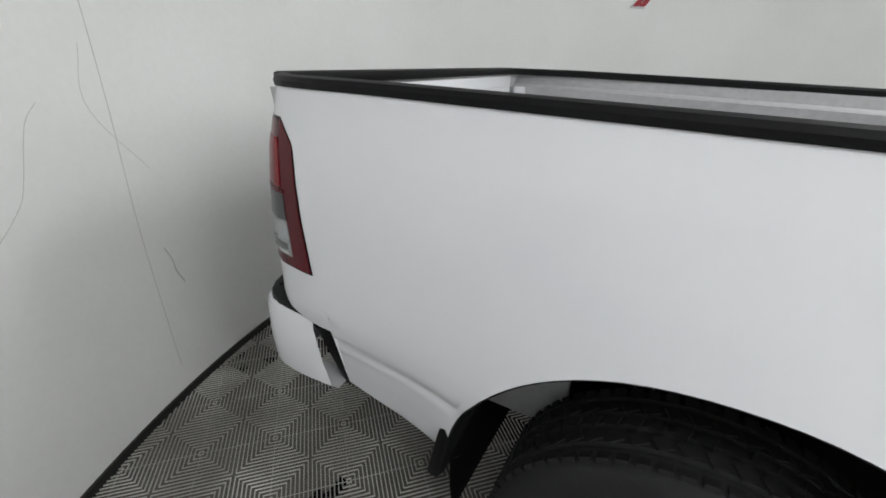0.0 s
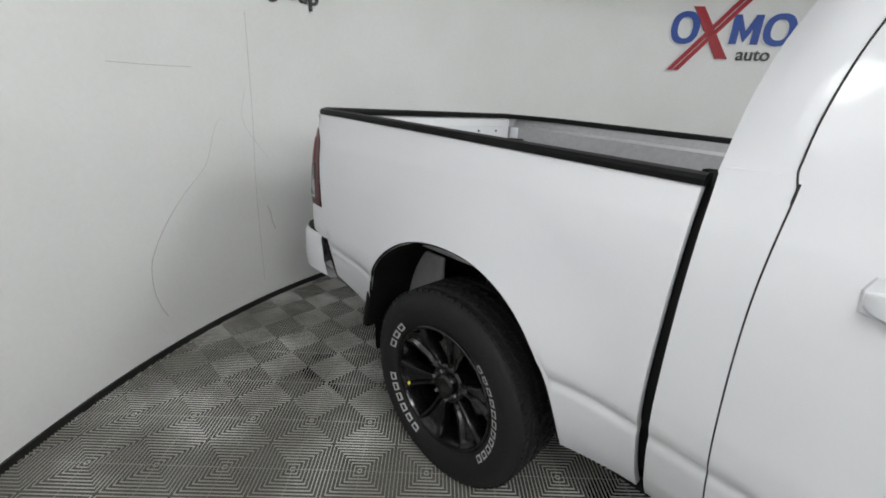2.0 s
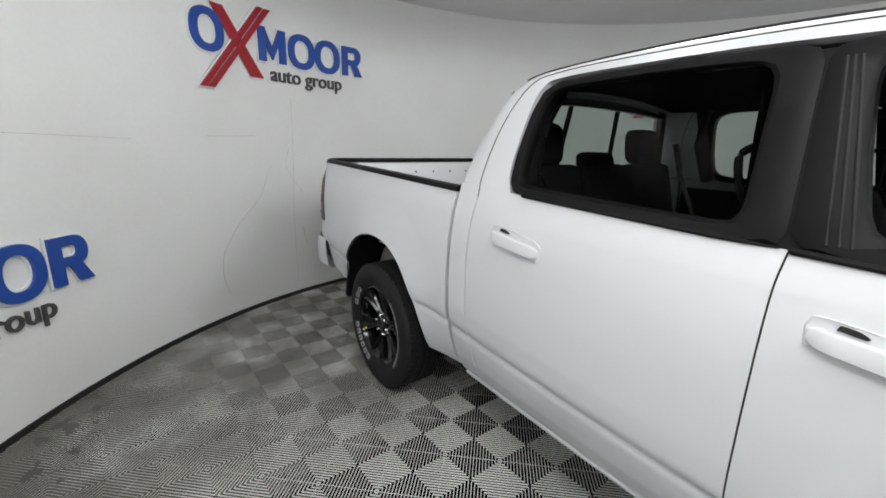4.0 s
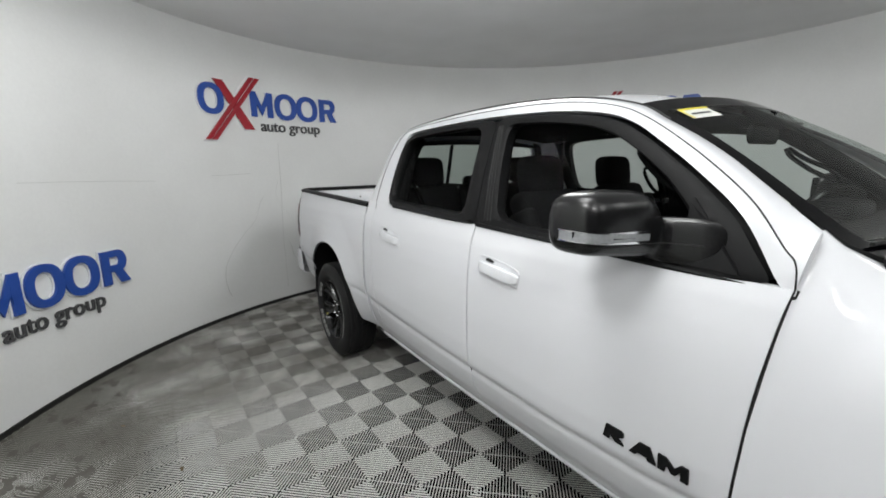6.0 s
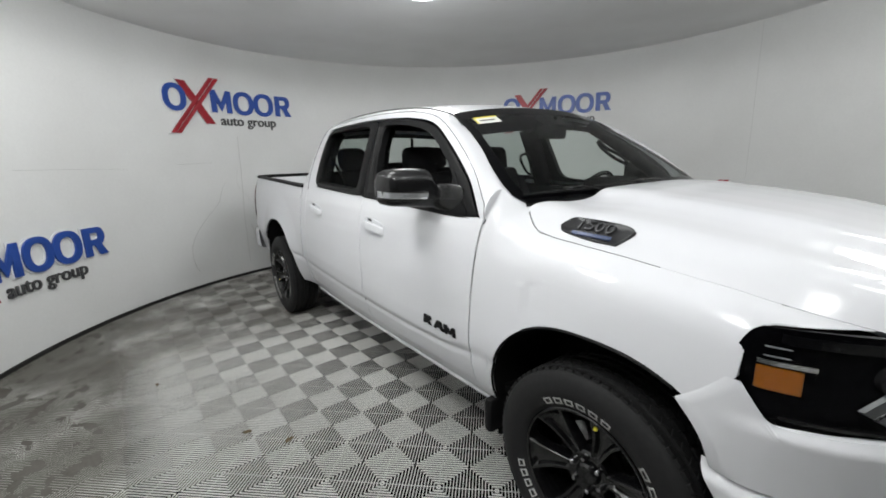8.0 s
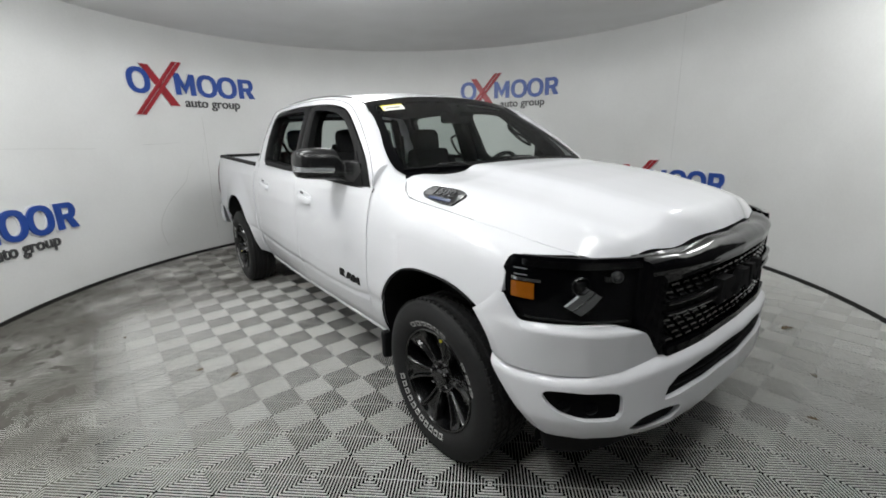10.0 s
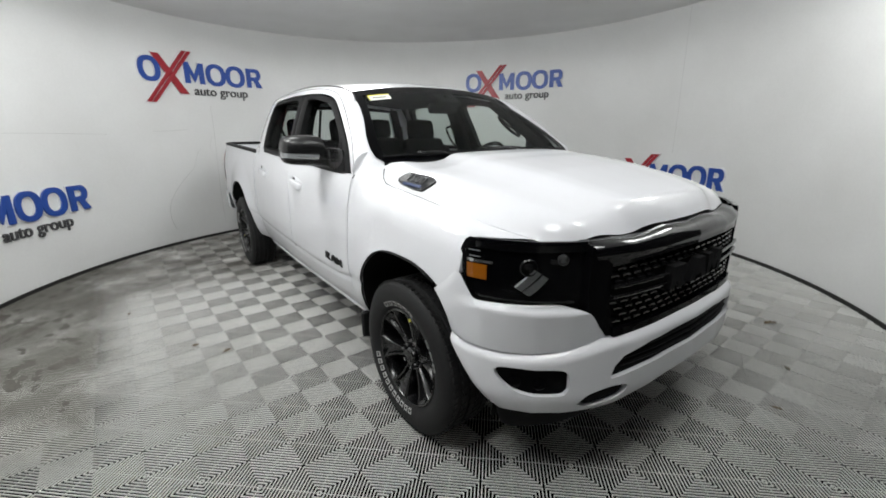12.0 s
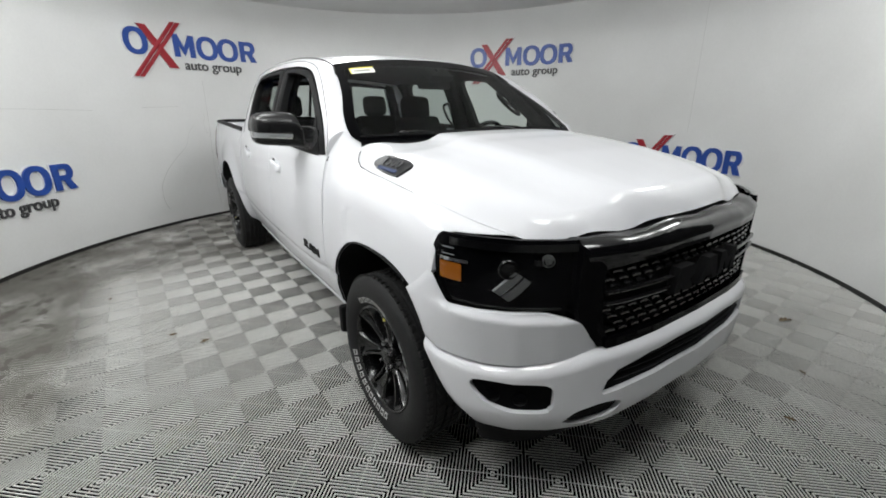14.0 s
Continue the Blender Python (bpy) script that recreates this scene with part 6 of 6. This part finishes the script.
part("spare_tyre", lathe([(-0.1, 0.2), (-0.1, 0.36), (0.1, 0.36), (0.1, 0.2)], 32, "z"), M_TYRE, truck).location = (-2.5, 0, 0.55)
part("rear_axle", tube([(XR, -0.8, 0.41), (XR, 0.8, 0.41)], 0.06, 12), M_UNDER, truck)
part("front_axle", tube([(XF, -0.8, 0.38), (XF, 0.8, 0.38)], 0.05, 12), M_UNDER, truck)
for sd in (-1, 1):
    part("shock_absorber", tube([(XR - 0.16, sd * 0.62, 0.45), (XR - 0.10, sd * 0.6, 0.93)], 0.03, 12), M_LUG, truck)

# wheels
TR = 0.408


def wheel():
    w = new("wheel")
    w.parent = truck
    tagged(w, "black six-spoke alloy wheel with a white-lettered tyre")
    prof = [(0.105, 0.256), (0.118, 0.270), (0.128, 0.285), (0.136, 0.315), (0.138, 0.335), (0.134, 0.362), (0.126, 0.384), (0.116, 0.397), (0.100, 0.404),
            (0.078, TR), (0.074, 0.4), (0.066, 0.4), (0.062, TR), (0.028, TR + 0.001), (0.024, 0.4), (0.014, 0.4), (0.010, TR + 0.001), (-0.010, TR + 0.001), (-0.014, 0.4), (-0.024, 0.4), (-0.028, TR + 0.001),
            (-0.062, TR), (-0.066, 0.4), (-0.074, 0.4), (-0.078, TR), (-0.100, 0.404), (-0.116, 0.397), (-0.134, 0.362), (-0.138, 0.32), (-0.128, 0.285), (-0.105, 0.256)]
    ty = part("tyre", lathe([(-a, r) for a, r in prof], 96), M_TYRE, w, "black road tyre with outlined white lettering")
    # tread blocks on the shoulders
    bm = bmesh.new()
    for k in range(72):
        a = 2 * math.pi * k / 72
        for side in (-1, 1):
            box_m = Matrix.Rotation(-a, 4, "Y") @ Matrix.Translation((TR - 0.004, side * 0.093, 0)) @ Matrix.Rotation(radians(-side * 12), 4, "Z")
            vs = []
            for sx in (-0.008, 0.004):
                for sy in (-0.016, 0.016):
                    for sz in (-0.012, 0.012):
                        vs.append(bm.verts.new(box_m @ Vector((sx, sy, sz))))
            for f in ((4, 5, 7, 6), (0, 4, 6, 2), (1, 3, 7, 5), (0, 1, 5, 4), (2, 6, 7, 3)):
                bm.faces.new([vs[i] for i in f])
    for k in range(60):
        for row, (y, lean) in enumerate(((-0.045, 24), (-0.0, -18), (0.045, 24))):
            a = 2 * math.pi * (k + 0.33 * row) / 60
            box_m = Matrix.Rotation(-a, 4, "Y") @ Matrix.Translation((TR + 0.0005, y, 0)) @ Matrix.Rotation(radians(lean), 4, "X")
            vs = [bm.verts.new(box_m @ Vector((sx, sy, sz))) for sx in (-0.006, 0.0035) for sy in (-0.0155, 0.0155) for sz in (-0.0145, 0.0145)]
            for f in ((4, 5, 7, 6), (0, 4, 6, 2), (1, 3, 7, 5), (0, 1, 5, 4), (2, 6, 7, 3)):
                bm.faces.new([vs[i] for i in f])
    tagged(part("tread_pattern", bm, M_TYRE, ty, smooth=False), kind="stuff")
    # lettering as plain outlined bars, two words
    for start, count, step in ((200, 11, 8.0), (72, 6, 9.6), (16, 3, 11.0)):
        for k in range(count):
            a = radians(start + k * step)
            hw = radians(step * 0.36)
            def to(t, r, d):
                y = float(np.interp(r, [0.270, 0.285, 0.315, 0.335], [0.118, 0.128, 0.136, 0.138])) + d
                return Vector((r * math.cos(t), -y, r * math.sin(t)))
            o = [(a - hw, 0.279), (a + hw, 0.279), (a + hw, 0.305), (a - hw, 0.305)]
            kk = hw * 0.66
            i = [(a - kk, 0.2845), (a + kk, 0.2845), (a + kk, 0.2995), (a - kk, 0.2995)]
            part("letter_bar", ring_prism(o, i, 0.0018, to, back=-0.002), M_TYREW, ty, smooth=False)
    rimp = [(0.10, 0.258), (0.116, 0.262), (0.119, 0.258), (0.116, 0.250), (0.10, 0.244), (0.06, 0.238), (-0.03, 0.225), (-0.09, 0.24), (-0.105, 0.258)]
    rm = part("rim", lathe([(-a, r) for a, r in rimp], 72), M_RIM, w, "satin black alloy rim")
    part("barrel_back", lathe([(0.03, 0.235), (0.04, 0.10), (0.04, 0.001)], 40), M_UNDER, rm)
    part("brake_disc", lathe([(-0.005, 0.17), (0.0, 0.172), (0.012, 0.172), (0.012, 0.09)], 48), M_LUG, rm)
    # six broad spokes: two raised edges that spread to the rim, a sunk pocket between them, a lip across its outer end
    for k in range(6):
        a = 2 * math.pi * k / 6 + 0.18
        rows = []
        for t in np.linspace(0, 1, 14):
            r = 0.062 + 0.190 * t
            spread_a = 0.30 - 0.06 * math.sin(math.pi * t) - 0.02 * t
            top = 0.072 + 0.043 * t ** 1.5
            deep = 0.016 * ease(t / 0.25) * (1 - ease((t - 0.90) / 0.08))
            edge = 0.014 / r * (0.75 + 0.35 * t)
            prof = [(-spread_a - 0.5 * edge, top - 0.045), (-spread_a, top - 0.004), (-spread_a + 0.25 * edge, top), (-spread_a + edge, top - 0.001), (-spread_a + 1.7 * edge, top - deep),
                    (0, top - deep * 1.15), (spread_a - 1.7 * edge, top - deep), (spread_a - edge, top - 0.001), (spread_a - 0.25 * edge, top), (spread_a, top - 0.004), (spread_a + 0.5 * edge, top - 0.045)]
            rows.append([Vector((r * math.cos(a + o), -y, r * math.sin(a + o))) for o, y in prof])
        part("spoke", grid_mesh(rows), M_RIM, rm)
    part("hub", lathe([(-0.02, 0.088), (-0.066, 0.086), (-0.074, 0.078), (-0.07, 0.045), (-0.082, 0.043), (-0.090, 0.034), (-0.091, 0.001)], 40), M_RIM, rm)
    for k in range(6):
        a = 2 * math.pi * k / 6 + 0.18 + math.pi / 6
        ln = part("lug_nut", lathe([(-0.06, 0.011), (-0.086, 0.011), (-0.094, 0.008), (-0.096, 0.0005)], 6), M_LUG, rm, smooth=False)
        ln.location = (0.062 * math.cos(a), 0, 0.062 * math.sin(a))
    vd = part("valve_dot", lathe([(-0.117, 0.0005), (-0.121, 0.0005), (-0.121, 0.008), (-0.116, 0.009)], 10), M_YELLOW, rm, "yellow balance dot")
    vd.location = (0.225 * math.cos(1.4), 0.016, 0.225 * math.sin(1.4))
    return w


w0 = wheel()
w0.matrix_basis = Matrix.Translation((XF, -0.868, TR)) @ pose(0, 0, 0, 0, 0, 0)
for m in (Matrix.Translation((XR, -0.868, TR)) @ pose(0, 0, 0, 0, -126, 0), Matrix.Translation((XF, 0.868, TR)) @ pose(0, 0, 0, 0, 10, 180), Matrix.Translation((XR, 0.868, TR)) @ pose(0, 0, 0, 0, 140, 180)):
    copy_thing(w0, m)

# ---- litter on the floor ----
rng = random.Random(7)


def leaf(x, y, s):
    t = thing("dry_leaf", "small dry curled brown leaf lying on the floor tiles", "leaf", "floor litter", at=(x, y, 0.001))
    a0 = rng.random() * 6.28
    rows = []
    for k in range(7):
        u = k / 6
        w = 0.5 * s * math.sin(math.pi * (0.06 + 0.9 * u)) * 0.55
        rows.append([Vector(((u - 0.5) * s, w * o, 0.002 + 0.18 * s * abs(o) * rng.random() + 0.05 * s * math.sin(u * 5))) for o in (-1, -0.5, 0, 0.5, 1)])
    m = Matrix.Rotation(a0, 3, "Z")
    part("blade", grid_mesh([[m @ p for p in r] for r in rows], lip=lambda p: Vector((0, 0, -0.0012))), M_LEAF, t)


for x, y, s in LEAVES:
    leaf(x, y, s)

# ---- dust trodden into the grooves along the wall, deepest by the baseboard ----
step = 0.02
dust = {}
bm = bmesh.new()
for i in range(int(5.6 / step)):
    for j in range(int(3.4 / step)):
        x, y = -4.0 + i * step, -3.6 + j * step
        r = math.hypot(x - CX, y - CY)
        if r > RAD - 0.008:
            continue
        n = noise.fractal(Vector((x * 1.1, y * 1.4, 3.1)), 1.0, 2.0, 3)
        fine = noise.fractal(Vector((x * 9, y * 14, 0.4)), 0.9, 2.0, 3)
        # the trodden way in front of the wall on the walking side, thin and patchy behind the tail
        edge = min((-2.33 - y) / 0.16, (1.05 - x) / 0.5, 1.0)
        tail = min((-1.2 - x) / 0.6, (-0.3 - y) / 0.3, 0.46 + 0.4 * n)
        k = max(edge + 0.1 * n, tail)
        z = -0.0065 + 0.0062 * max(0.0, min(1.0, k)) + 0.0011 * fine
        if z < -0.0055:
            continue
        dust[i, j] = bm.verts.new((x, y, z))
for (i, j), v in list(dust.items()):
    q = [dust.get(c) for c in ((i, j), (i + 1, j), (i + 1, j + 1), (i, j + 1))]
    if all(q):
        bm.faces.new(q)
bmesh.ops.delete(bm, geom=[v for v in bm.verts if not v.link_faces], context="VERTS")
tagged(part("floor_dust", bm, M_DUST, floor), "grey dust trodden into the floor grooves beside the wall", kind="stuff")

# ---- floor tiles: 0.4 m squares of four ribbed fields ----
TURN = 1.5


def rib_field(bm, cx, cy, along):
    """One 0.2 m field of an open drain tile: slanting bars; along: the angle of its bars."""
    h = 0.1414
    c, s_ = math.cos(along), math.sin(along)
    n = 18
    for k in range(n):
        d = -h + (k + 0.5) * 2 * h / n
        w = h / n * 0.22
        L0, L1 = h - abs(d - w) - 0.0004, h - abs(d + w) - 0.0004
        L0, L1 = max(L0, 0.001), max(L1, 0.001)
        tv = []
        for z in (0.0, -0.0062):
            for a, b in ((-L0, d - w), (L0, d - w), (L1, d + w), (-L1, d + w)):
                tv.append(bm.verts.new((cx + a * c - b * s_, cy + a * s_ + b * c, z)))
        for f in ((0, 1, 2, 3), (0, 4, 5, 1), (1, 5, 6, 2), (2, 6, 7, 3), (3, 7, 4, 0), (7, 6, 5, 4)):
            bm.faces.new([tv[i] for i in f])
    # a spine across the middle of the bars ties them together
    tv = []
    for z in (-0.0025, -0.0052):
        for a, b in ((-0.0006, -h + 0.004), (0.0006, -h + 0.004), (0.0006, h - 0.004), (-0.0006, h - 0.004)):
            tv.append(bm.verts.new((cx + a * c - b * s_, cy + a * s_ + b * c, z)))
    for f in ((0, 1, 2, 3), (0, 4, 5, 1), (1, 5, 6, 2), (2, 6, 7, 3), (3, 7, 4, 0)):
        bm.faces.new([tv[i] for i in f])


tile_bm = bmesh.new()
q45 = radians(45)
for ix, iy, al in ((-0.1, -0.1, -q45), (0.1, 0.1, -q45), (-0.1, 0.1, q45), (0.1, -0.1, q45)):
    rib_field(tile_bm, ix, iy, al)
me = bpy.data.meshes.new("floor_tile")
bmesh.ops.recalc_face_normals(tile_bm, faces=tile_bm.faces)
tile_bm.to_mesh(me)
tile_bm.free()
me.materials.append(M_RIB)
ANCHOR = Vector((2.553, -0.517))
ct, st_ = math.cos(radians(TURN)), math.sin(radians(TURN))
far = []
made = 0
for i in range(-22, 16):
    for j in range(-14, 16):
        # the corner where four fields meet in squares lies on the anchor
        a, b = i * 0.4, j * 0.4
        x, y = ANCHOR.x + a * ct - b * st_, ANCHOR.y + a * st_ + b * ct
        r = math.hypot(x - CX, y - CY)
        bay = x > 1.0 and p1.y - 0.1 < y < p0.y + 0.1 and x < XE + 0.1
        if r < RAD + 0.20 and made < 300 and r < RAD + 0.2:
            ob = new("floor_tile", me)
            ob.matrix_basis = Matrix.Translation((x, y, 0)) @ Matrix.Rotation(radians(TURN), 4, "Z")
            ob.parent = floor
            made += 1
        elif r < RAD + 0.2 or bay:
            far.append((x, y))
src_v = np.array([v.co[:] for v in me.vertices])
src_f = [tuple(p.vertices) for p in me.polygons]
vs, fs = [], []
R2 = np.array([[ct, -st_], [st_, ct]])
for k, (x, y) in enumerate(far):
    q = src_v.copy()
    q[:, :2] = q[:, :2] @ R2.T + (x, y)
    vs.append(q)
    fs += [tuple(i + k * len(src_v) for i in f) for f in src_f]
if far:
    m2 = bpy.data.meshes.new("floor_tiles_rest")
    m2.from_pydata(np.concatenate(vs).tolist(), [], fs)
    m2.materials.append(M_RIB)
    ob = new("floor_tiles_rest", m2)
    ob.parent = floor
    tagged(ob, "ribbed grey floor tiles of the entrance bay", kind="stuff")
